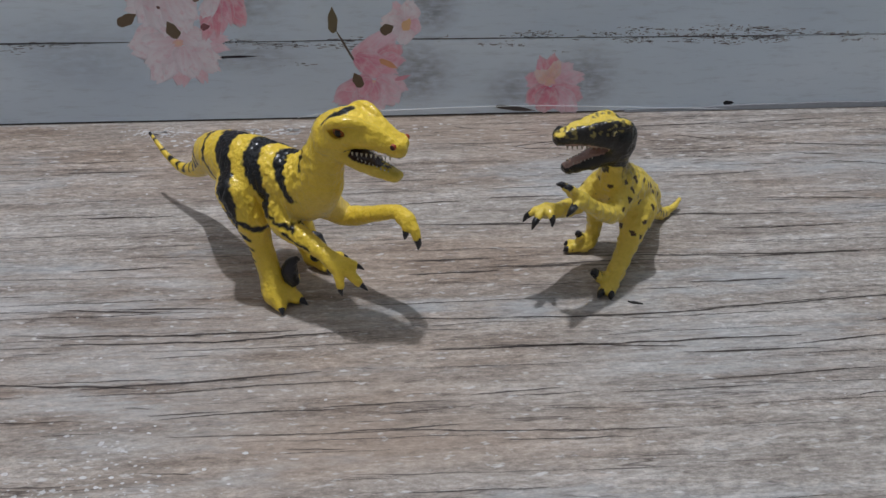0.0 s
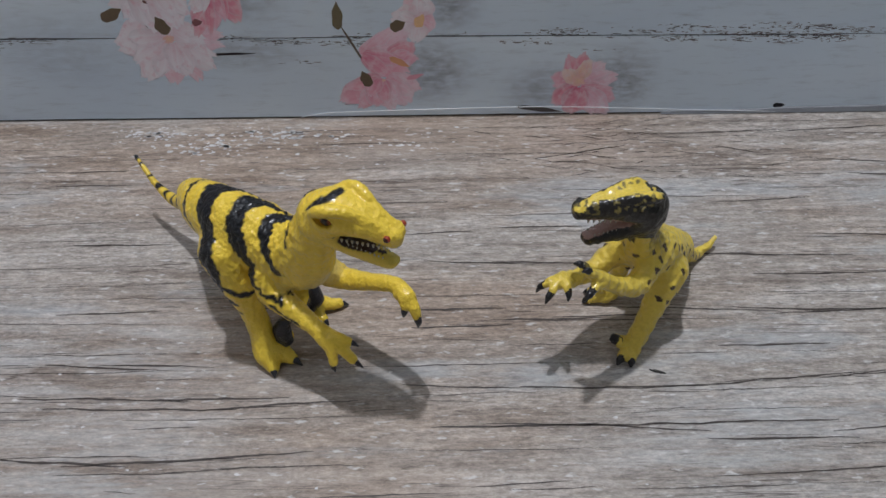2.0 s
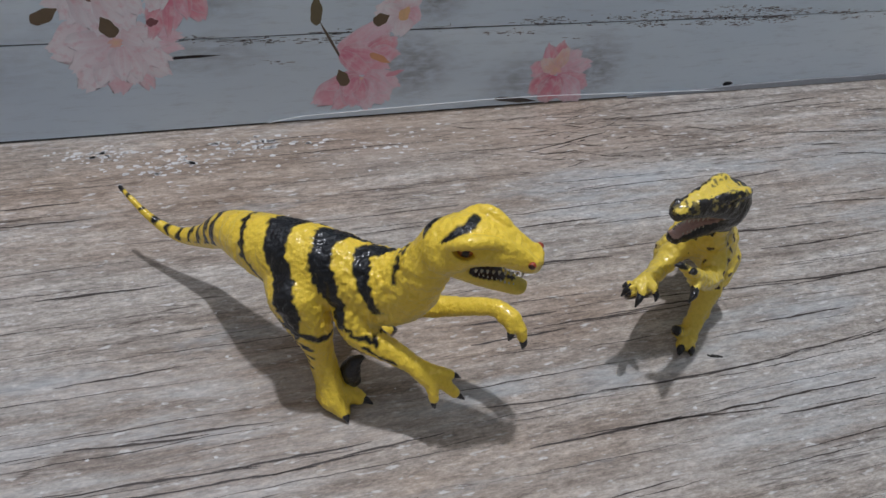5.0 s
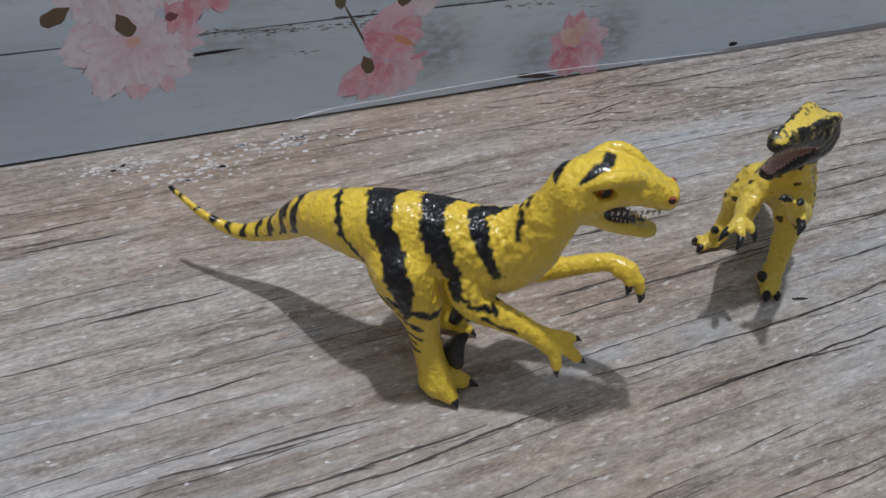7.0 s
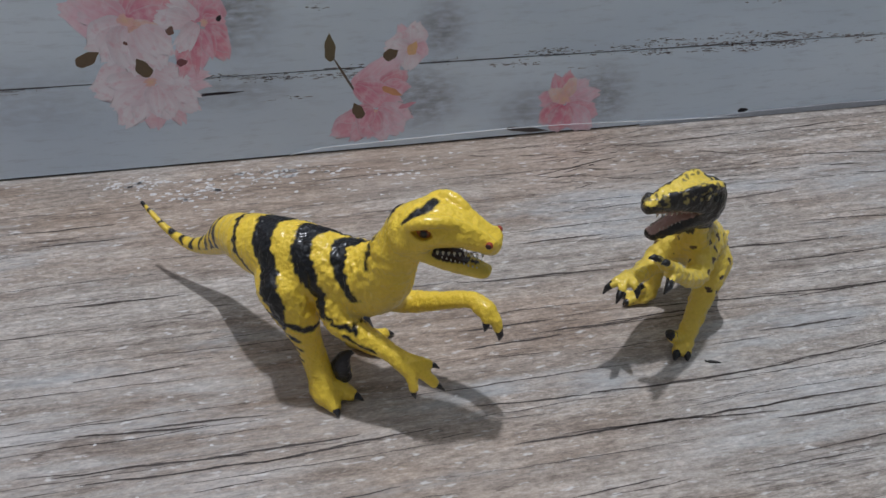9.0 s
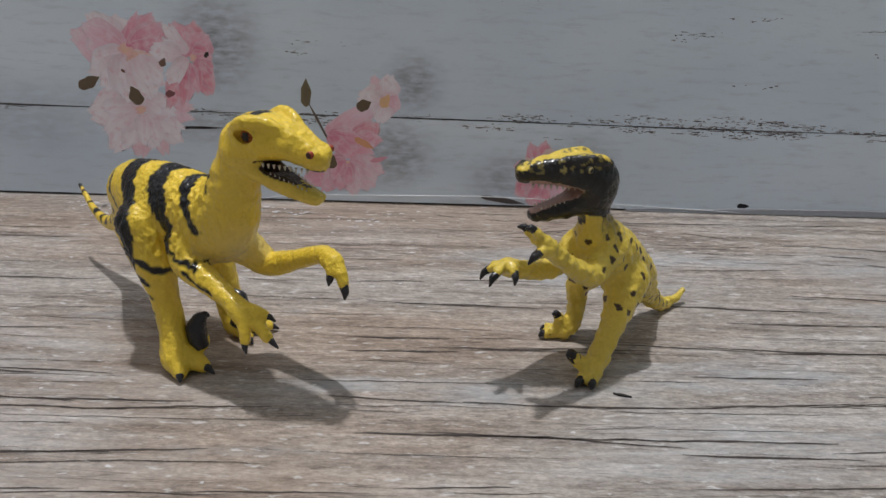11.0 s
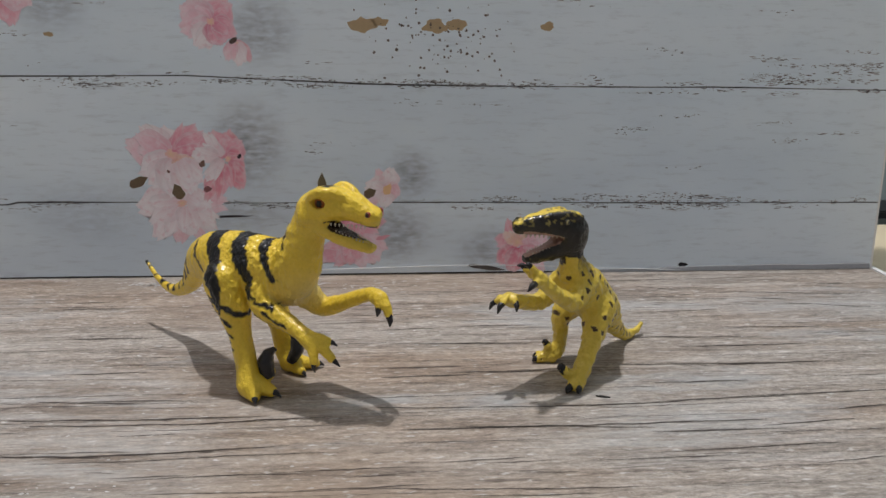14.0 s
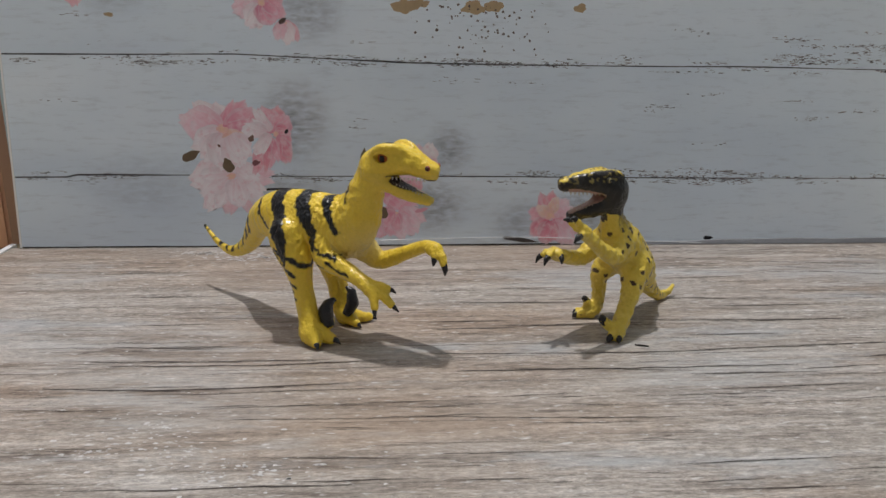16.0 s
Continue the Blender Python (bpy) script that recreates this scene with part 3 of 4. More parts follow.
def chips():
    """Slivers of bare wood where the printed paint has flaked, thickest along the joints."""
    rng = random.Random(12)
    verts, faces, cols = [], [], []
    for cx, cz, sx, sz, count, warm in ((-160, 122, 80, 2.0, 190, 0.2), (60, 122, 90, 2.0, 140, 0.3), (245, 125, 32, 4.0, 170, 0.6), (200, 48, 38, 2.6, 190, 0.6), (120, 46, 60, 1.8, 70, 0.3),
                                        (-190, 48, 60, 2.2, 90, 0.2), (20, 46, 60, 2.4, 110, 0.2), (-60, 130, 90, 7.0, 60, 0.3), (270, 132, 22, 5.0, 70, 0.7),
                                        (150, 94, 6, 0.8, 10, 0.0), (252, 94, 16, 5.0, 22, 0.4), (170, 143, 5, 1.0, 8, 0.0), (-10, 108, 130, 9.0, 60, 0.2),
                                        (40, 38, 120, 8.0, 45, 0.2), (20, 85, 160, 16.0, 40, 0.2), (100, 160, 120, 12.0, 40, 0.3), (0, 197, 150, 4.0, 160, 0.3), (-220, 150, 40, 14.0, 25, 0.4)):
        spots = [(rng.gauss(cx, sx), rng.gauss(cz, sz)) for _ in range(max(3, count // 9))]
        for _ in range(int(count * (2.6 if sz < 6 else 0.9))):
            hub = rng.choice(spots)
            x, z = rng.gauss(hub[0], 7.0), rng.gauss(hub[1], 0.8)
            half, tall = rng.uniform(0.3, 3.6) * rng.uniform(0.25, 1), rng.uniform(0.10, 0.55) * rng.uniform(0.4, 1)
            if not (-276 < x < 308 and 4 < z < 400):
                continue
            k, tone = len(verts), rng.uniform(0.05, 0.24)
            n = 9
            for i in range(n):
                t = 2 * math.pi * i / n
                r = rng.uniform(0.45, 1.15)
                verts.append(((x + half * r * math.cos(t)) / 1000, -0.000003, (z + tall * r * math.sin(t)) / 1000))
                cols.append((tone * (1 + 0.30 * warm), tone * (1 - 0.02 * warm), tone * (1.06 - 0.10 * warm)))
            faces.append(tuple(range(k, k + n)))
    tagged(link("paint_chips", verts, faces, INK, BACK, False, cols), kind="stuff")


chips()


# ---- toys ----
class Clay:
    """A block of distances in millimetres, into which round limbs are blended."""

    def __init__(self, lo, hi, step):
        self.lo, self.h = np.array(lo, np.float32), step
        self.axes = [np.arange(a, b, step, dtype=np.float32) for a, b in zip(lo, hi)]
        self.d = np.full([len(a) for a in self.axes], 50.0, np.float32)

    def limb(self, pts, blend=2.0, flat=1.0, side=(0, 0, 1), fine=4, carve=False):
        """A limb along points (x, y, z, radius); flat: its thickness along side, against the radius."""
        p = np.array(pts, float)
        ext = np.vstack([2 * p[0] - p[1], p, 2 * p[-1] - p[-2]])
        path = []
        for i in range(1, len(ext) - 2):
            a, b, c, e = ext[i - 1:i + 3]
            for k in range(fine):
                t = k / fine
                path.append(0.5 * (2 * b + (c - a) * t + (2 * a - 5 * b + 4 * c - e) * t * t + (3 * b - a - 3 * c + e) * t ** 3))
        path.append(p[-1])
        path = np.array(path)
        path[:, 3] = np.maximum(path[:, 3], 0.3)
        grow = path[:, 3].max() * max(1, flat) + blend + 3
        lo, hi = path[:, :3].min(0) - grow, path[:, :3].max(0) + grow
        sl = [slice(max(0, int((l - o) / self.h)), max(1, int((u - o) / self.h) + 2)) for l, u, o in zip(lo, hi, self.lo)]
        X, Y, Z = np.meshgrid(*[a[s] for a, s in zip(self.axes, sl)], indexing="ij")
        out = np.full(X.shape, 50.0, np.float32)
        s = np.array(side, float)
        s /= np.linalg.norm(s)
        for q, w in zip(path, path[1:]):
            ab = w[:3] - q[:3]
            t = np.clip(((X - q[0]) * ab[0] + (Y - q[1]) * ab[1] + (Z - q[2]) * ab[2]) / (ab @ ab + 1e-9), 0, 1)
            dx, dy, dz = X - q[0] - t * ab[0], Y - q[1] - t * ab[1], Z - q[2] - t * ab[2]
            dd = dx * dx + dy * dy + dz * dz
            if flat != 1.0:
                along = dx * s[0] + dy * s[1] + dz * s[2]
                dd = dd + along * along * (1 / flat ** 2 - 1)
            out = np.minimum(out, np.sqrt(dd) - (q[3] + t * (w[3] - q[3])))
        old = self.d[tuple(sl)]
        if carve:
            k = np.clip(blend - np.abs(old + out), 0, None) / blend
            self.d[tuple(sl)] = np.maximum(old, -out) + k * k * blend / 4
        else:
            k = np.clip(blend - np.abs(old - out), 0, None) / blend
            self.d[tuple(sl)] = np.minimum(old, out) - k * k * blend / 4

    def skin(self):
        """The surface where the distance is nought, as vertices and quads."""
        d, s = self.d, self.d < 0
        nx, ny, nz = d.shape
        corners = [(i, j, k) for i in (0, 1) for j in (0, 1) for k in (0, 1)]
        count = sum(s[i:nx - 1 + i, j:ny - 1 + j, k:nz - 1 + k].astype(np.uint8) for i, j, k in corners)
        active = (count > 0) & (count < 8)
        idx = np.full(active.shape, -1, np.int64)
        cells = np.argwhere(active)
        idx[active] = np.arange(len(cells))
        acc, hits = np.zeros((len(cells), 3)), np.zeros(len(cells))
        for a in corners:
            for ax in range(3):
                if a[ax] == 0:
                    b = list(a)
                    b[ax] = 1
                    da, db = d[tuple((cells + a).T)], d[tuple((cells + b).T)]
                    m = (da < 0) != (db < 0)
                    t = da[m] / (da[m] - db[m])
                    acc[m] += np.array(a) + np.outer(t, np.array(b) - a)
                    hits[m] += 1
        verts = self.lo + (cells + acc / hits[:, None]) * self.h
        quads = []
        for ax in range(3):
            u, v = (ax + 1) % 3, (ax + 2) % 3
            first, second = [slice(1, -1)] * 3, [slice(1, -1)] * 3
            first[ax], second[ax] = slice(0, -1), slice(1, None)
            cross = s[tuple(first)] != s[tuple(second)]
            e = np.argwhere(cross) + [0 if i == ax else 1 for i in range(3)]
            flip = s[tuple(e.T)]
            eu, ev = np.eye(3, dtype=int)[u], np.eye(3, dtype=int)[v]
            q = np.stack([idx[tuple((e - eu - ev).T)], idx[tuple((e - ev).T)], idx[tuple(e.T)], idx[tuple((e - eu).T)]], 1)
            q[~flip] = q[~flip][:, ::-1]
            quads.append(q)
        return verts, np.concatenate(quads)


class Moulding:
    """Collects the skin, claws, teeth and eyes of one toy into a single mesh."""

    def __init__(self, verts, faces, paint):
        self.v, self.f, self.c = [np.asarray(verts, float)], [list(map(tuple, faces))], [np.asarray(paint, float)]
        self.n, self.kinds = len(verts), []

    def add(self, verts, faces, paint, kind):
        self.kinds.append(kind)
        self.f.append([tuple(i + self.n for i in q) for q in faces])
        self.v.append(np.asarray(verts, float))
        self.c.append(np.broadcast_to(np.asarray(paint, float), (len(verts), 3)))
        self.n += len(verts)

    def horn(self, pts, paint, sides=10, steps=5, kind="claw"):
        """A tapering claw or tooth along points (x, y, z, radius)."""
        p = np.array(pts, float)
        rows = []
        for i in range(len(p) - 1):
            for k in range(steps):
                rows.append(p[i] + (p[i + 1] - p[i]) * k / steps)
        rows.append(p[-1])
        verts, faces = [], []
        for i, r in enumerate(rows):
            way = Vector((rows[min(i + 1, len(rows) - 1)] - rows[max(i - 1, 0)])[:3]).normalized()
            a = way.orthogonal().normalized() if i == 0 else (a - way * a.dot(way)).normalized()
            b = way.cross(a)
            for j in range(sides):
                t = 2 * math.pi * j / sides
                verts.append(Vector(r[:3]) + (a * math.cos(t) + b * math.sin(t)) * r[3])
                if i:
                    n = (i - 1) * sides
                    faces.append((n + j, n + (j + 1) % sides, n + sides + (j + 1) % sides, n + sides + j))
        faces += [tuple(reversed(range(sides))), tuple(range(len(verts) - sides, len(verts)))]
        self.add(verts, faces, paint, kind)

    def ball(self, centre, radius, look_at, paint, iris=None, pupil=None, kind="eye"):
        """An eye: a ball, with iris and pupil round the direction look_at."""
        bm = bmesh.new()
        bmesh.ops.create_uvsphere(bm, u_segments=28, v_segments=20, radius=radius)
        way = Vector(look_at).normalized()
        verts = [v.co.copy() for v in bm.verts]
        faces = [[v.index for v in f.verts] for f in bm.faces]
        bm.free()
        cols = []
        for v in verts:
            k = v.normalized().dot(way)
            cols.append(pupil if pupil and k > 0.84 else iris if iris and k > 0.55 else paint)
        self.add([Vector(centre) + v for v in verts], faces, cols, kind)

    def link(self, name, mat):
        """The hide as the thing itself; claws, eyes and rows of teeth as its parts."""
        toy = link(name, self.v[0] / 1000, self.f[0], mat, None, True, self.c[0])
        base, rows = len(self.v[0]), {}
        for kind, v, f, c in zip(self.kinds, self.v[1:], self.f[1:], self.c[1:]):
            rows.setdefault(kind if kind.endswith("teeth") else (kind, base), []).append((v, [tuple(i - base for i in q) for q in f], c))
            base += len(v)
        for kind, pieces in rows.items():
            verts, faces, cols = [], [], []
            for v, f, c in pieces:
                faces += [tuple(i + len(verts) for i in q) for q in f]
                verts += list(np.asarray(v) / 1000)
                cols += list(c)
            link(kind if isinstance(kind, str) else kind[0], verts, faces, mat, toy, True, cols)
        return toy


def normals_of(verts, quads):
    n = np.zeros_like(verts)
    face = np.cross(verts[quads[:, 2]] - verts[quads[:, 0]], verts[quads[:, 3]] - verts[quads[:, 1]])
    for k in range(4):
        np.add.at(n, quads[:, k], face)
    return n / (np.linalg.norm(n, axis=1)[:, None] + 1e-9)


def rough(verts, scale, seed, stretch=(1, 1, 1)):
    st = Vector(stretch)
    off = Vector((seed * 17.3, seed * 5.1, seed * 9.7))
    return np.array([noise.noise(Vector((v[0] * st[0], v[1] * st[1], v[2] * st[2])) * scale + off) for v in verts])


def near_path(uv, path):
    """Distance of plane points to a broken line, and how far along it they lie (0 to 1)."""
    best, where = np.full(len(uv), 1e3), np.zeros(len(uv))
    for i, (a, b) in enumerate(zip(path, path[1:])):
        a, b = np.array(a, float), np.array(b, float)
        t = np.clip(((uv - a) @ (b - a)) / ((b - a) @ (b - a)), 0, 1)
        d = np.linalg.norm(uv - a - t[:, None] * (b - a), axis=1)
        m = d < best
        best[m], where[m] = d[m], ((i + t) / (len(path) - 1))[m]
    return best, where


def edge(x):
    """Brush edge: 0 outside a mark, 1 inside, with a soft rim half a millimetre wide."""
    return np.clip(x / 0.6 + 0.5, 0, 1)


YELLOW, JET = np.array((0.90, 0.640, 0.060)), np.array((0.006, 0.007, 0.009))


def striped_toy():
    side = (-0.572, -0.82, 0)
    c = Clay((-148, 255, -1), (-5, 384, 104), 0.6)
    # tail, trunk and neck in one run
    c.limb([(-142, 376, 35, 0.9), (-133, 366, 28, 1.7), (-123, 357, 25.5, 3.0), (-112, 347, 33, 4.8), (-103, 334, 48, 7.6), (-91, 318, 55.2, 12.0),
            (-76, 307, 56.2, 13.8), (-61, 297, 56.4, 13.2), (-51, 289.6, 63.5, 10.4), (-46.8, 285.8, 75, 8.2), (-42.6, 283.9, 86, 6.8)], 1.5, 0.84, side)
    # deep breast, and the rounded haunch over the near leg
    c.limb([(-62, 297, 50, 11.5), (-53, 291, 54, 9.5), (-48.5, 288, 60, 7.5)], 3, 0.9, side)
    c.limb([(-86, 306.5, 50, 8.0), (-83.5, 302, 44, 8.4), (-80.5, 297.5, 37, 6.3)], 2)
    # head
    c.limb([(-42.4, 283.8, 86.4, 6.6), (-36.5, 281.5, 89.2, 7.4), (-28, 278, 88.6, 5.6), (-21.8, 275.3, 86.0, 3.9), (-18.8, 274, 85.0, 3.4)], 3, 1.22, side)
    c.limb([(-20.0, 274.5, 83.6, 2.4), (-17.9, 273.6, 82.6, 1.8)], 1.2, 1.3, side)
    c.limb([(-41, 283, 82, 5.2), (-31, 279, 76.0, 3.5), (-20.0, 274.9, 72.2, 2.2)], 1.6, 1.4, side)
    for w in (-1, 1):
        k = np.array(side) * w
        ridge = (((-41.5, 283.2, 90.6), 5.2, 1.6), ((-37, 281.3, 94.6), 7.3, 2.0), ((-31.5, 279, 95.2), 5.6, 2.0), ((-26, 277, 92.2), 3.4, 1.5), ((-20.5, 274.8, 89.0), 2.0, 1.2))
        c.limb([(*(np.array(at) + k * off), r) for at, off, r in ridge], 1.0)
        c.limb([(*(np.array((-42, 283.6, 84)) + k * 5.6), 3.2), (*(np.array((-37, 281.6, 84.5)) + k * 5.2), 2.6)], 2)
        h = np.array((0.9, -0.43, -0.12))
        centre = np.array((-36.0, 281.4, 90.6)) + k * 7.2
        c.limb([(*(centre - h * 2.2), 1.3), (*(centre + h * 0.2), 2.1), (*(centre + h * 2.4), 1.2)], 1.0, carve=True)
        lids = [centre + h * 3.3 * math.cos(a) + np.array((0, 0, 2.6)) * math.sin(a) - k * 0.9 for a in np.linspace(0, 2 * math.pi, 13)]
        c.limb([(*q, 0.95) for q in lids], 0.7, fine=2)
        c.limb([(*(np.array((-19.6, 274.4, 87.6)) + k * 2.6), 1.7), (*(np.array((-18.0, 273.6, 86.6)) + k * 2.3), 1.6)], 1.2)
    # mouth
    c.limb([(-41, 283.0, 82.2, 0.9), (-36, 281.0, 81.2, 1.3), (-29, 278.2, 79.9, 2.1), (-19, 274.5, 78.2, 3.0), (-13, 272, 77.8, 3.8)], 0.8, 2.6, side, carve=True)
    # near leg
    c.limb([(-84, 301, 50, 10.0), (-80.5, 296, 38, 6.9), (-78, 294, 25, 4.9), (-76, 291.5, 14, 4.9), (-74, 287.8, 5.5, 5.8)], 2.5)
    c.limb([(-75, 289, 6, 5.0), (-72.5, 283.5, 3.6, 3.4), (-71.5, 281.5, 2.9, 2.5)], 2)
    c.limb([(-73, 290, 6, 4.6), (-66.5, 287, 3.4, 3.1), (-64.5, 286, 2.9, 2.3)], 2)
    c.limb([(-73, 292, 8, 3.5), (-67.5, 292, 8, 3.0), (-66, 292.5, 9.5, 2.4)], 1.5)
    # far leg
    c.limb([(-74, 318, 46, 10.5), (-68, 318, 34, 7.2), (-64, 317, 21, 5.2), (-62, 315.5, 9, 5.0), (-60, 314, 4.5, 4.6)], 4)
    c.limb([(-60, 314, 4.5, 4.2), (-52, 314, 3.0, 2.8), (-48, 314.5, 2.6, 2.2)], 2)
    c.limb([(-60, 313, 4.5, 4.2), (-56, 308.5, 3.0, 2.6), (-54, 306.5, 2.6, 2.1)], 2)
    # near arm and its three fingers
    c.limb([(-67.5, 292, 48, 6.6), (-65.5, 287.5, 42.5, 5.6), (-57, 281.3, 38.6, 4.1), (-50, 276.5, 35.2, 3.4), (-45.2, 273.2, 32.3, 3.9)], 1.2)
    for tip in ((-38, 271.8, 32.6), (-36.5, 268, 26.8), (-43.7, 268, 25.5)):
        mid = (np.array(tip) + (-45, 273, 32.5)) / 2 + (0, 0, 1.2)
        c.limb([(-45.5, 273.5, 32.5, 2.9), (*mid, 2.3), (*tip, 1.8)], 1.0)
    # far arm
    c.limb([(-52, 296, 48, 7.0), (-45, 298.5, 40, 5.2), (-40, 297, 38.5, 4.3), (-30, 291, 43.5, 3.4), (-20.5, 285, 48.5, 3.0), (-16, 279.5, 48.8, 2.9)], 3)
    c.limb([(-17.5, 281, 48.5, 2.6), (-14, 277, 46.5, 2.2), (-12.8, 275.2, 42.8, 1.8)], 1.2)
    c.limb([(-18.5, 281, 48, 2.4), (-17, 278, 47.5, 1.9), (-16.8, 276.6, 46, 1.6)], 1.2)
    v, q = c.skin()
    n = normals_of(v, q)
    u = (v[:, 0] + 80) * 0.82 - (v[:, 1] - 308) * 0.572
    w = -(v[:, 0] + 80) * 0.572 - (v[:, 1] - 308) * 0.82 + 3
    # wrinkled hide: folds across the trunk and neck, pebbles over all
    folds = rough(v, 0.32, 1, (1, 1, 0.45))
    pebble = rough(v, 0.9, 2)
    trunk = np.clip(1 - np.abs(u - 15) / 55, 0.35, 1) * np.clip((v[:, 2] - 12) / 30, 0.35, 1)
    crease = np.abs(rough(v, 0.5, 5, (1, 1, 0.45)))
    scales = np.abs(rough(v, 1.1, 7, (1, 1, 0.7)))
    pleats = rough(v, 0.75, 9, (1, 1, 0.25))
    breast = np.clip(1 - np.abs(u - 26) / 14, 0, 1) * np.clip((v[:, 2] - 40) / 8, 0, 1) * np.clip((86 - v[:, 2]) / 10, 0, 1)
    rings = np.sin(v[:, 2] * 1.15 + 2.2 * rough(v, 0.12, 10)) * np.clip((v[:, 2] - 62) / 6, 0, 1) * np.clip((82 - v[:, 2]) / 6, 0, 1) * (u > 24)
    v = v + n * (pleats * 0.95 * breast + rings * 0.16)[:, None]
    v = v + n * (folds * 0.6 * trunk + (0.25 - crease) * 0.9 * trunk + (0.22 - scales) * 0.75 * trunk + pebble * 0.15)[:, None]
    # painted stripes
    paint = np.tile(YELLOW, (len(v), 1))
    shake = np.stack([rough(v, 0.45, 3), rough(v, 0.45, 4)], 1) * 0.9
    uz = np.stack([u, v[:, 2]], 1) + shake
    ua = np.stack([u, 14 * np.arctan2(w, v[:, 2] - 54)], 1) + shake
    black = np.zeros(len(v))
    arm = np.min([np.linalg.norm(v - np.array(p), axis=1) for p in ((-66, 288, 43), (-63, 285.5, 41), (-60, 283, 39.5), (-56, 280.5, 38.2))], 0) < 6.4
    body = ~arm & (v[:, 2] > 36) & (u > -32) & (u < 38) & (v[:, 2] < 77) & ((u < 27) | (v[:, 2] > 44))
    for path, half in (([(-21, -12), (-23, 0), (-19, 18), (-10, 29)], 1.0),
                       ([(8, -9), (-4, -7), (-10, 0), (-7.5, 11), (2, 24), (4, 30)], 3.9),
                       ([(24, -7), (12, -5), (5.5, 0), (7.5, 9), (15.5, 22), (18, 27)], 3.7),
                       ([(33, -4), (24, -2), (19, 1), (21.5, 8), (28.5, 20)], 2.9)):
        d, t = near_path(ua, path)
        d = d + 0.9 * pleats
        black = np.maximum(black, body * edge(half * np.interp(t, (0, 0.3, 0.65, 1), (0.35, 1.0, 1.0, 0.55)) - d))
    for path, half in (([(-10, 46), (-4, 42), (0, 40)], 1.1), ([(-2, 44), (5, 41.5), (9, 41)], 1.3), ([(17, 50), (22, 46.5)], 0.9)):
        d, t = near_path(uz, path)
        black = np.maximum(black, ((w > 4) & (v[:, 2] > 38)) * edge(half * (1.1 - 0.5 * t) - d))
    uw = np.stack([u, w - 3], 1) + shake * 0.6
    for path, half in (([(35.5, 7.5), (37.5, 1), (40, -5)], 1.5), ([(43.5, 7.5), (47, 3), (50.5, -1), (51, -5)], 1.6)):
        d, t = near_path(uw, path)
        black = np.maximum(black, ((v[:, 2] > 88.5) & (n[:, 2] > 0.15) & (w < 7.6)) * edge(half - d))
    for path, half in (([(32.5, 79), (32.5, 87)], 0.9), ([(32, 69), (31.5, 76)], 0.8)):
        d, t = near_path(uz, path)
        black = np.maximum(black, (v[:, 2] > 66) * edge(half - d))
    for path, half in (([(4, 44), (12, 38), (15, 37)], 1.1), ([(2, 37), (9, 33)], 1.0), ([(2, 29), (9, 27.5)], 0.9), ([(3, 22), (9, 21)], 0.9), ([(4, 25.5), (8, 24.5)], 0.6)):
        d, t = near_path(uz, path)
        black = np.maximum(black, ((v[:, 2] < 42) & (w > 3) & (u < 18)) * edge(half - d))
    for path, half in (([(22, 45.5), (27, 45), (31, 43.6)], 0.8), ([(27, 42), (33, 39), (38, 37.2)], 0.7), ([(21, 40), (25, 38.6)], 0.6)):
        d, t = near_path(uz, path)
        black = np.maximum(black, ((w > 8) & (v[:, 2] > 34)) * edge(half - d))
    # tail rings: distance back along the tail
    back = np.linalg.norm(v[:, :2] - (-142, 376), axis=1) + 2 * rough(v, 0.25, 6)
    thick = np.interp(back, (0, 30, 50), (0.55, 0.8, 1.9)) - (3.1 - np.abs(((back + 1.5) % 6.2) - 3.1))
    black = np.maximum(black, ((back < 58) & (u < -27) & (n[:, 2] + 0.35 * w / 8 > -0.45)) * edge(thick))
    black = np.maximum(black, edge(2.2 - back))
    paint += (JET - paint) * black[:, None]
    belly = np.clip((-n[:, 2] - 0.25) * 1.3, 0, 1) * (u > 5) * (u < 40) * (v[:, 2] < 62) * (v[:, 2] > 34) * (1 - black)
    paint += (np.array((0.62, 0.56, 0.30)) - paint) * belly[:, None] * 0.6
    throat = np.clip((v[:, 2] - 58) / 8, 0, 1) * (v[:, 2] < 84) * np.clip((u - 40) / 8, 0, 1) * (1 - black)
    paint += (np.array((0.80, 0.60, 0.10)) - paint) * throat[:, None] * 0.5
    front = np.clip(n[:, 0] * 0.82 - n[:, 1] * 0.572, 0, 1) * np.clip(1 - np.abs(v[:, 2] - 50) / 13, 0, 1) * np.clip((u - 22) / 6, 0, 1) * (u < 45) * (w < 12) * (1 - black)
    paint += (np.array((0.78, 0.68, 0.36)) - paint) * front[:, None] * 0.7
    # inside of the mouth
    a, b = np.array((-41, 283.0, 82.2)), np.array((-17, 274, 78.0))
    t = np.clip(((v - a) @ (b - a)) / ((b - a) @ (b - a)), 0, 1)
    gap = v - a - t[:, None] * (b - a)
    along = gap @ np.array(side)
    lip = np.abs(gap[:, 2]) < (1.2 + 2.8 * t)
    inside = lip & (np.abs(along) < 6.5 - 2.4 * t) & (np.abs(n[:, 2]) > 0.45) & (t > 0) & (t < 1)
    paint[inside] = (0.045, 0.022, 0.02)
    m = Moulding(v, q, paint)
    claw = (0.025, 0.025, 0.03)
    m.horn([(-72.2, 282.5, 3.2, 2.0), (-71, 279.5, 2.6, 1.4), (-70.6, 277.8, 1.2, 0.3)], claw)
    m.horn([(-65.3, 286.3, 3.2, 1.9), (-62.5, 284.6, 2.8, 1.3), (-60.3, 283.5, 1.2, 0.3)], claw)
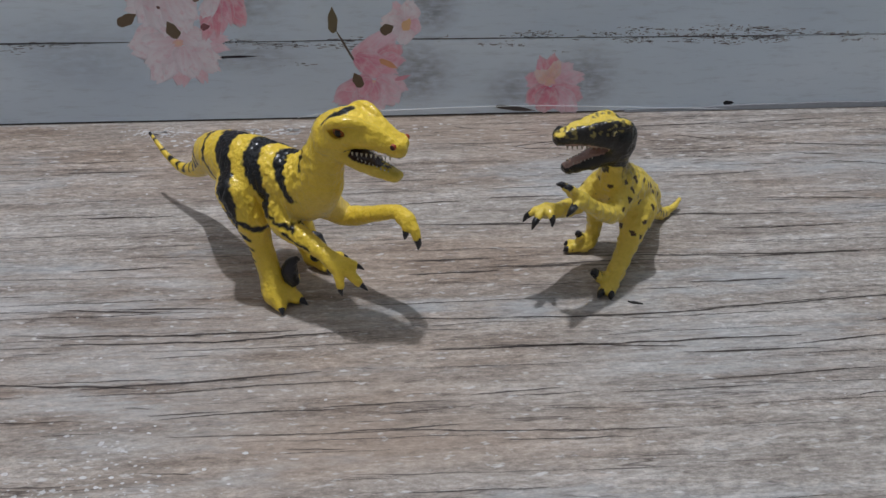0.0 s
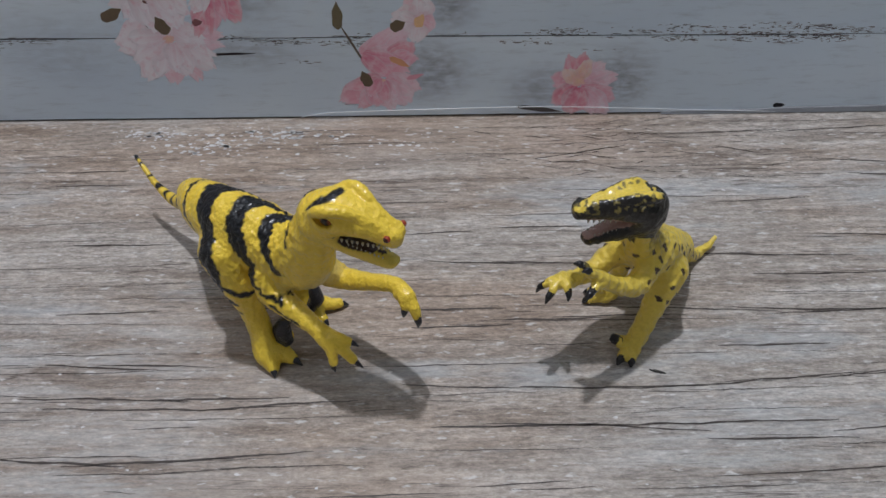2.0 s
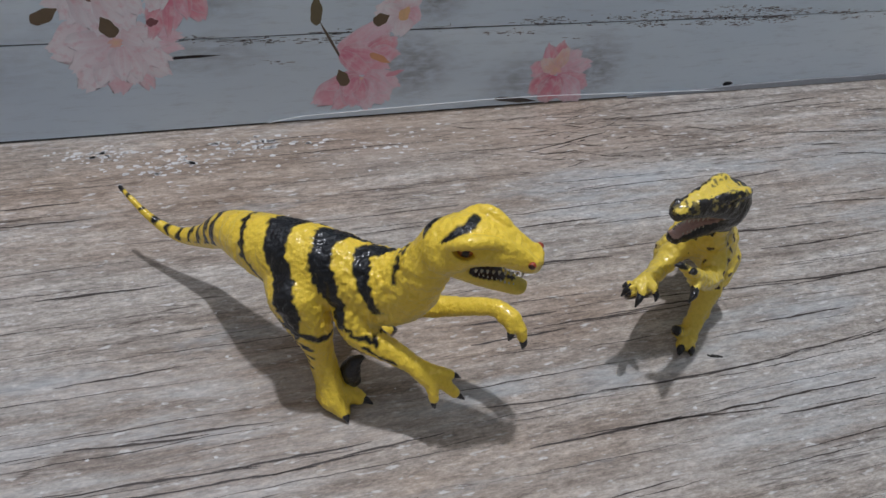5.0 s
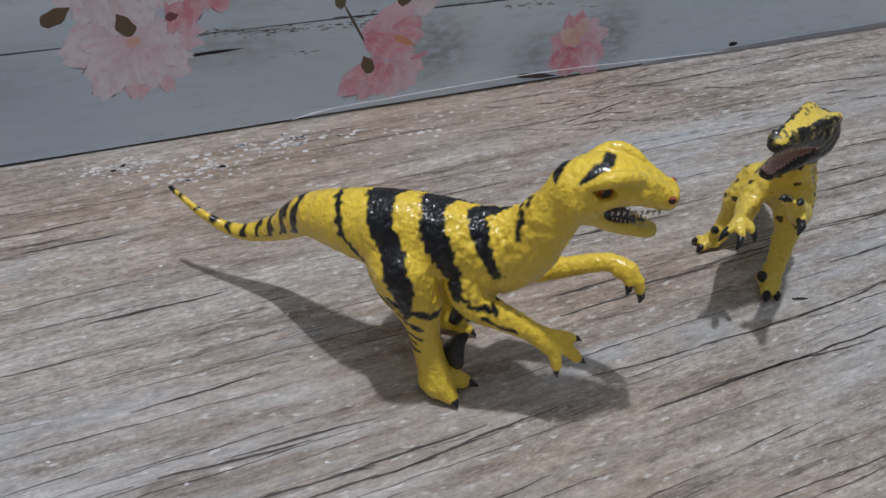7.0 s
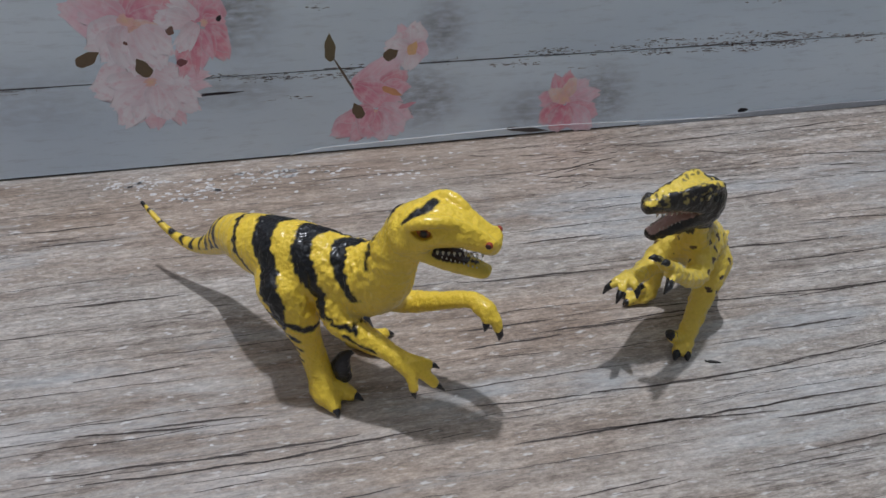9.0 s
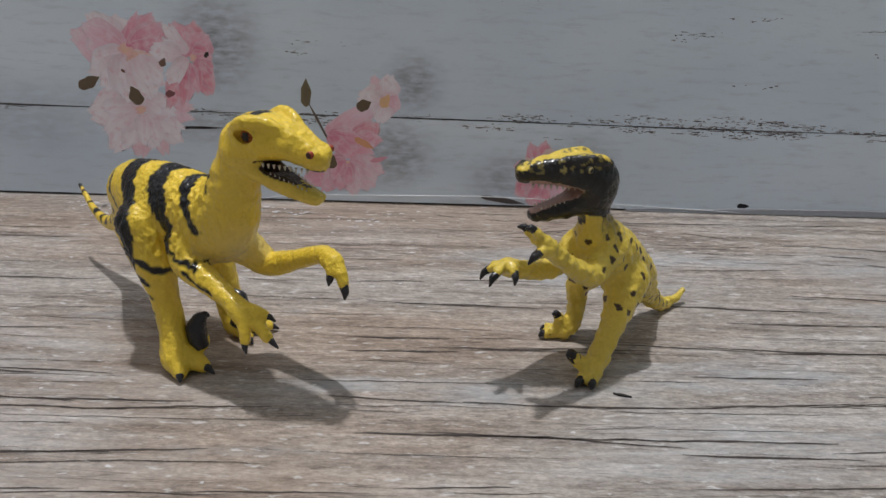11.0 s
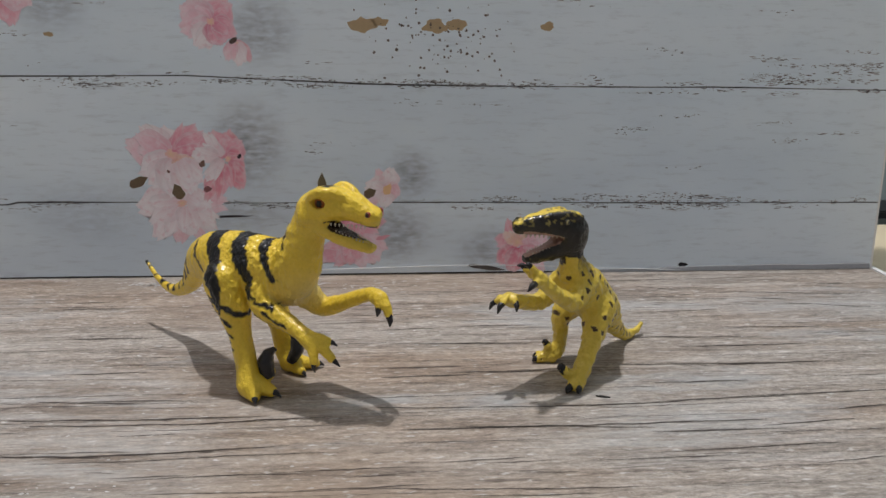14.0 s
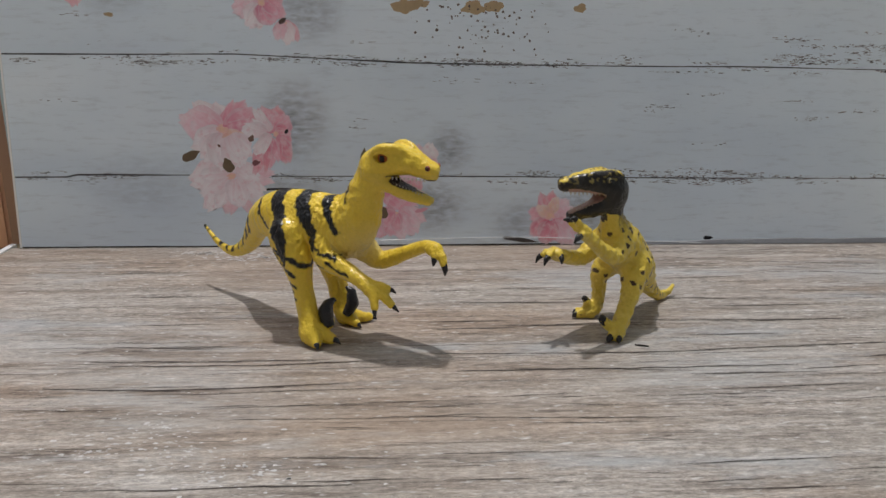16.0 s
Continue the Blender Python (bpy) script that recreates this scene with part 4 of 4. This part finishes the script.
    m.horn([(-66.0, 290.5, 7.5, 2.6), (-67.4, 291, 11, 3.6), (-67.6, 291.5, 15, 3.7), (-66.2, 291.6, 18.6, 2.6), (-63.8, 291.6, 20.6, 1.3), (-62.4, 291.6, 20.0, 0.4)], claw, 14)
    m.horn([(-59, 309.5, 6, 2.4), (-55.8, 309.5, 12, 3.2), (-56.4, 310, 18, 2.4), (-59, 310.5, 20.5, 0.6)], claw, 14)
    m.horn([(-48.6, 314.4, 2.8, 1.8), (-46, 314.8, 2.2, 1.2), (-44, 315, 1, 0.3)], claw)
    m.horn([(-54.4, 307, 2.8, 1.7), (-52.8, 305.2, 2.2, 1.1), (-51.6, 303.8, 1, 0.3)], claw)
    m.horn([(-38.6, 272, 32.8, 1.4), (-36, 271.2, 32.4, 1.0), (-34.2, 270.8, 31, 0.25)], claw)
    m.horn([(-37, 268.3, 27.3, 1.4), (-34.8, 267.2, 25.4, 1.0), (-33, 266.6, 23.6, 0.25)], claw)
    m.horn([(-43.9, 268.2, 26, 1.4), (-43.8, 267, 23.4, 1.0), (-43.3, 266.4, 21.4, 0.25)], claw)
    m.horn([(-12.9, 275.4, 43.4, 1.7), (-12.2, 274.2, 40.4, 1.3), (-12.4, 273.8, 38, 0.3)], claw)
    m.horn([(-16.9, 276.9, 46.4, 1.5), (-17.2, 275.6, 44, 1.2), (-17.6, 275.4, 42, 0.3)], claw)
    ivory = (0.66, 0.62, 0.52)
    s = np.array(side)
    for i in range(9):
        t = 0.08 + 0.80 * i / 8
        for sgn in (-1, 1):
            up = np.array((-33.5, 280, 82.8)) * (1 - t) + np.array((-18.2, 273.6, 82.2)) * t + s * sgn * (5.8 - 2.9 * t)
            lowr = np.array((-32.5, 279.5, 78.6)) * (1 - t) + np.array((-20.2, 275, 73.2)) * t + s * sgn * (4.0 - 2.4 * t)
            m.horn([(*up, 0.52), (*(up + (0, 0, -1.3)), 0.14)], ivory, 6, 1, "upper_teeth")
            m.horn([(*lowr, 0.52), (*(lowr + (0, 0, 1.4)), 0.14)], ivory, 6, 1, "lower_teeth")
    for sgn in (-1, 1):
        out = s * sgn
        m.ball(np.array((-36.0, 281.4, 90.6)) + out * 5.5, 2.65, tuple(out + (0.25, -0.1, 0.0)), (0.62, 0.25, 0.05), (0.50, 0.14, 0.03), (0.012, 0.008, 0.008))
        m.ball(np.array((-18.2, 273.7, 87.2)) + out * 4.2, 1.2, tuple(out), (0.36, 0.055, 0.02), (0.05, 0.015, 0.01), None, "nostril")
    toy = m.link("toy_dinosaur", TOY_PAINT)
    tagged(toy, "glossy yellow plastic raptor with black stripes and open toothy jaws", "toy", "toy dinosaurs")
    return toy


striped_toy()

LEMON, SOOT = np.array((0.81, 0.605, 0.085)), np.array((0.020, 0.018, 0.016))


def spotted_toy():
    side = (0.55, -0.83, 0)
    c = Clay((26, 262, -1), (130, 354, 94), 0.55)
    c.limb([(122, 347, 6, 1.2), (117, 343.5, 3.2, 1.9), (110, 338.5, 4.0, 3.0), (102, 333, 12, 4.8), (94, 324, 24, 8.2), (85, 314, 33.5, 10.4), (77.5, 306.5, 42.5, 10.6),
            (72.3, 302.1, 50.5, 8.0), (69.8, 300.2, 58, 5.6), (69.0, 300, 66, 5.8)], 1.5, 0.92, side)
    # head
    c.limb([(68.6, 299.8, 71.5, 8.0), (62, 298.3, 74.3, 6.9), (54.5, 296.5, 75.4, 5.2), (47, 295, 75.5, 3.9), (44.2, 294.5, 75.2, 3.3)], 2.5, 0.95, side)
    c.limb([(68.5, 299.7, 67.5, 6.0), (59, 298, 62.8, 4.0), (49, 296, 60.3, 2.5)], 2, 1.2, side)
    c.limb([(66, 298.8, 71, 1.4), (57, 297, 69.0, 2.9), (47, 295, 67.6, 4.2), (40, 293.5, 66.8, 5.0)], 0.8, 2.4, side, carve=True)
    for w in (-1, 1):
        k = np.array(side) * w
        c.limb([(*(np.array((69, 300.4, 78.2)) + k * 4.0), 2.0), (*(np.array((65, 299, 80.0)) + k * 4.4), 2.2), (*(np.array((58, 297.2, 79.8)) + k * 3.2), 1.8), (*(np.array((50, 295.5, 78.6)) + k * 2.2), 1.2)], 1.5)
        c.limb([(*(np.array((45.5, 294.8, 77.6)) + k * 2.2), 1.4), (*(np.array((44, 294.4, 76.6)) + k * 2.0), 1.3)], 1.0)
    # near leg
    c.limb([(85.5, 305.5, 32, 8.2), (82.5, 299.5, 23, 5.5), (78.5, 294.5, 14, 4.1), (75, 290.5, 7, 4.0), (73, 288, 3.8, 3.7)], 2)
    c.limb([(73, 288.5, 3.8, 3.4), (69.3, 285, 2.4, 2.2)], 1.5)
    c.limb([(73, 288.5, 3.8, 3.4), (72.6, 284, 2.4, 2.2)], 1.5)
    c.limb([(73.5, 289.5, 5, 3.0), (68.5, 288.5, 7, 2.6), (66.5, 288.2, 9.5, 2.2)], 1.5)
    # far leg
    c.limb([(77, 318, 32, 7.4), (71.5, 319, 23, 5.0), (71.2, 318.8, 14, 3.5), (70, 317.5, 6, 3.7), (66.5, 316.5, 3.2, 3.3)], 2)
    c.limb([(66.5, 316.5, 3.2, 3.0), (60.5, 315.5, 2.2, 2.1)], 1.5)
    c.limb([(66.5, 316.5, 3.2, 3.0), (61.5, 319, 2.2, 2.0)], 1.5)
    c.limb([(67.5, 316.5, 4, 2.6), (65, 316, 7.5, 2.2), (64.5, 316, 9.5, 1.8)], 1.5)
    # near arm
    c.limb([(75, 298, 45, 5.2), (69.5, 290.5, 41.5, 4.4), (63, 285.5, 45, 3.5), (56, 281.8, 51.5, 2.9), (51.5, 280, 55.5, 3.0)], 1.8)
    for tip in ((48.2, 275.2, 55.6), (45.5, 282, 60.5), (47.2, 278, 62)):
        c.limb([(52, 280, 55.5, 2.5), tuple((np.array(tip) + (51.5, 280, 55.5)) / 2) + (2.0,), (*tip, 1.5)], 1.2)
    # far arm
    c.limb([(68, 306, 46, 6.0), (61, 305, 39.5, 4.8), (55, 301, 37.5, 4.0), (46, 294, 40.5, 3.2), (40.5, 290.5, 43, 3.1)], 3)
    for tip in ((34.5, 289.3, 42.8), (36.5, 285.2, 43.3), (42.5, 286, 43)):
        c.limb([(41, 290.8, 43, 2.4), tuple((np.array(tip) + (40.5, 290.5, 43)) / 2 + (0, 0, 0.8)) + (1.9,), (*tip, 1.5)], 1.2)
    v, q = c.skin()
    n = normals_of(v, q)
    f = -(v[:, 0] - 80) * 0.83 - (v[:, 1] - 308) * 0.55
    w = (v[:, 0] - 80) * 0.55 - (v[:, 1] - 308) * 0.83
    head = v[:, 2] > 60
    v = v + n * (rough(v, 0.4, 11) * np.where(head, 0.3, 0.7) + rough(v, 1.0, 12) * 0.22)[:, None]
    paint = np.tile(LEMON, (len(v), 1))
    pale = np.clip((-n[:, 2] - 0.2) * 1.2, 0, 1) * (v[:, 2] > 16) * (v[:, 2] < 56)
    paint += (np.array((0.60, 0.53, 0.26)) - paint) * pale[:, None] * 0.5
    # dark mask with a yellow crown, fading into the neck
    mask = (v[:, 2] + rough(v, 0.5, 13) * 1.5 > 60.5) & ((f > -6) | (v[:, 2] > 62))
    mask &= ~((v[:, 2] < 62) & (f < 8))
    mask |= (v[:, 2] + rough(v, 0.5, 20) > 56.8) & (f > 12) & (f < 40) & (w < 2.5)
    mask &= ~((w > 4.5) & (f > 30))
    crown = (v[:, 2] + 1.6 * rough(v, 0.6, 14) > np.interp(f, (0, 12, 24, 36), (79.2, 79.6, 78.5, 76.2))) & (n[:, 2] > 0.35)
    middle = np.interp(f, (11.6, 19.0, 34.5), (1.3, -1.5, -7.4))
    crown &= np.abs(w - middle) < np.interp(f, (4, 18, 25, 36), (7.5, 6.2, 3.0, 1.8)) + 1.3 * rough(v, 0.6, 18)
    paint[mask & ~crown] = SOOT
    paint[mask & (f > 33.5) & (n[:, 2] > 0.1) & (rough(v, 0.7, 19) > 0.12)] = (0.17, 0.135, 0.04)
    brow = np.min([np.linalg.norm(v - np.array(p), axis=1) for p in ((62, 293, 80), (57.5, 292.5, 79.5), (66, 294, 79.5), (62, 303.5, 80), (57, 301, 79.5))], 0)
    paint[mask & (brow < 3.6) & (rough(v, 0.7, 23) > 0.24)] = (0.25, 0.20, 0.06)
    fade = np.clip((v[:, 2] - 51.5) / 8.5 + 0.5 * rough(v, 0.8, 15), 0, 1) * ~mask * (v[:, 2] < 64) * (f < 14)
    paint += (np.array((0.11, 0.08, 0.04)) - paint) * fade[:, None] * 0.82
    # spots on flank, thigh and tail
    rng = random.Random(8)
    fz = np.stack([f + rough(v, 0.7, 16) * 0.5, v[:, 2] + rough(v, 0.7, 17) * 0.5], 1)
    kept = [(12, 53), (6, 52), (17, 51), (12, 46), (5, 44), (17, 44), (-3, 46), (-12, 34), (-9, 31), (1, 31), (6, 26), (0, 20), (-14, 26),
            (-19, 24), (-19, 29), (-22, 19), (-25, 15), (-8, 40), (0, 49), (-4, 36), (-1, 26), (-25, 22), (-29, 13), (-15, 37), (9, 49), (3, 40), (10, 40), (-7, 43), (-11, 39), (-17, 33), (3, 24), (-6, 28)]
    dots = np.zeros(len(v), bool)
    for a, b in kept:
        r = rng.uniform(0.72, 1.08)
        dots |= ((fz[:, 0] - a) ** 2 + ((fz[:, 1] - b) * 0.72) ** 2 < r * r)
    upper = (n[:, 2] > -0.6) & (np.abs(w) > 2.5) & (v[:, 2] < 58) & (f < 21) & (v[:, 2] > 11)
    paint[dots & upper & ~mask] = (0.085, 0.05, 0.022)
    rings = (f < -32) & (np.abs(((f + 60) % 3.2) - 1.6) > 1.2) & (n[:, 2] > -0.2) & (f > -46)
    paint[rings] = (0.11, 0.065, 0.03)
    # flesh-coloured mouth
    a, b = np.array((66, 298.8, 71)), np.array((46, 295, 67.6))
    t = np.clip(((v - a) @ (b - a)) / ((b - a) @ (b - a)), 0, 1)
    gap = v - a - t[:, None] * (b - a)
    inside = (np.abs(gap[:, 2]) < 2.0 + 4.4 * t) & (np.abs(gap @ np.array(side)) < 6.0 - 2.6 * t) & (np.abs(n[:, 2]) > 0.45) & (t < 1) & (t > 0.02)
    paint[inside & (t > 0)] = (0.47, 0.30, 0.25)
    m = Moulding(v, q, paint)
    claw = (0.014, 0.013, 0.014)
    m.horn([(70, 285.6, 2.7, 2.0), (67.6, 283, 2.2, 1.5), (66.6, 281.6, 1, 0.4)], claw)
    m.horn([(72.7, 284.6, 2.7, 2.0), (72.2, 281.8, 2.2, 1.5), (71.8, 280.4, 1, 0.4)], claw)
    m.horn([(66.9, 288.3, 8.6, 2.3), (64.6, 287.6, 11, 2.0), (63, 287, 10.6, 0.4)], claw)
    m.horn([(61.2, 315.6, 2.5, 1.9), (58.4, 315, 2.1, 1.4), (57.2, 314.6, 1, 0.4)], claw)
    m.horn([(62.2, 318.8, 2.5, 1.8), (59.6, 319.6, 2.1, 1.3), (58.4, 320, 1, 0.4)], claw)
    m.horn([(64.7, 316, 9, 1.9), (63, 315.6, 11, 1.6), (61.6, 315.2, 10.8, 0.3)], claw)
    m.horn([(48.8, 276, 55.6, 1.6), (46.8, 273.2, 55.4, 1.4), (44.8, 271.8, 53.4, 0.3)], claw)
    m.horn([(46.2, 281.9, 60, 1.4), (43.8, 282.2, 61.6, 1.2), (41.8, 282.4, 61.4, 0.3)], claw)
    m.horn([(47.6, 278.3, 61.5, 1.4), (45.6, 277.4, 63.4, 1.2), (43.8, 277, 63.2, 0.3)], claw)
    m.horn([(35, 289.5, 42.9, 1.5), (32.6, 288.9, 41.6, 1.2), (31.4, 288.6, 39, 0.3)], claw)
    m.horn([(36.9, 285.7, 43.3, 1.5), (35.2, 283.6, 42.2, 1.3), (34.2, 282.6, 39.4, 0.3)], claw)
    m.horn([(42.6, 286.4, 43, 1.5), (42.8, 284.4, 42, 1.2), (42.6, 283.4, 39.8, 0.3)], claw)
    ivory = (0.55, 0.50, 0.40)
    s = np.array(side)
    for i in range(9):
        t = 0.1 + 0.85 * i / 8
        for sgn in (-1, 1):
            up = np.array((62, 298, 71.3)) * (1 - t) + np.array((45.0, 294.7, 72.2)) * t + s * sgn * (5.0 - 2.8 * t)
            lowr = np.array((62, 298.2, 66.0)) * (1 - t) + np.array((49.2, 296, 62.2)) * t + s * sgn * (3.8 - 2.1 * t)
            m.horn([(*up, 0.55), (*(up + (0, 0, -1.5)), 0.14)], ivory, 6, 1, "upper_teeth")
            m.horn([(*lowr, 0.45), (*(lowr + (0, 0, 1.2)), 0.12)], ivory, 6, 1, "lower_teeth")
    for sgn in (-1, 1):
        out = s * sgn
        m.ball(np.array((61.5, 298.0, 77.4)) + out * 5.9, 1.4, tuple(out), (0.05, 0.045, 0.03), (0.34, 0.28, 0.11), (0.01, 0.01, 0.01))
    toy = m.link("toy_dinosaur", TOY_PAINT)
    tagged(toy, "pale yellow plastic raptor with brown spots and dark open-jawed head", "toy", "toy dinosaurs")
    return toy


spotted_toy()


# ---- small things ----
def crumb():
    verts, faces = ragged_strip(random.Random(2), 0.0795, 0.2795, 0.0855, 0.2775, 0.0017, 0.0007)
    n = len(verts)
    verts = verts + [(x, y, 0.0001) for x, y, z in verts]
    rim = list(range(0, n, 2)) + list(range(n - 1, 0, -2))
    faces = faces + [(a, b, b + n, a + n) for a, b in zip(rim, rim[1:] + rim[:1])]
    tagged(link("crumb", verts, faces, BITS), "small dark crumb lying on the printed board", "crumb")


crumb()


def lower_lip():
    """The bent grey lower edge of the backdrop, widest towards its end."""
    verts, faces, n = [], [], 24
    for i in range(n + 1):
        x = 120 + 196 * i / n
        top = 1.0 + 2.6 * min(1, i / (0.5 * n)) + 0.25 * math.sin(0.9 * i)
        verts += [(x / 1000, -0.0012, 0.0004), (x / 1000, -0.0008, top / 1000), (x / 1000, -0.0001, (top + 0.5) / 1000)]
        if i:
            k = 3 * i
            faces += [(k - 3, k, k + 1, k - 2), (k - 2, k + 1, k + 2, k - 1)]
    link("lower_lip", verts, faces, INK, BACK, False, [(0.30, 0.31, 0.33)] * len(verts))


lower_lip()


def film_edge():
    """The curled lower edge of the backdrop's clear film."""
    cu = bpy.data.curves.new("film_edge", "CURVE")
    cu.dimensions, cu.bevel_depth = "3D", 0.0002
    sp = cu.splines.new("POLY")
    way = ((-80, 1.4), (-64, 4.0), (-40, 4.5), (0, 5.4), (40, 6.1), (75, 5.5), (138, 2.8), (188, 0.9))
    sp.points.add(30)
    for i, p in enumerate(sp.points):
        x = -80 + 268 * i / 30
        p.co = (x / 1000, -0.0009, np.interp(x, [q[0] for q in way], [q[1] for q in way]) / 1000, 1)
    cu.materials.append(FILM)
    ob = new("film_edge", cu)
    ob.parent = BACK


film_edge()
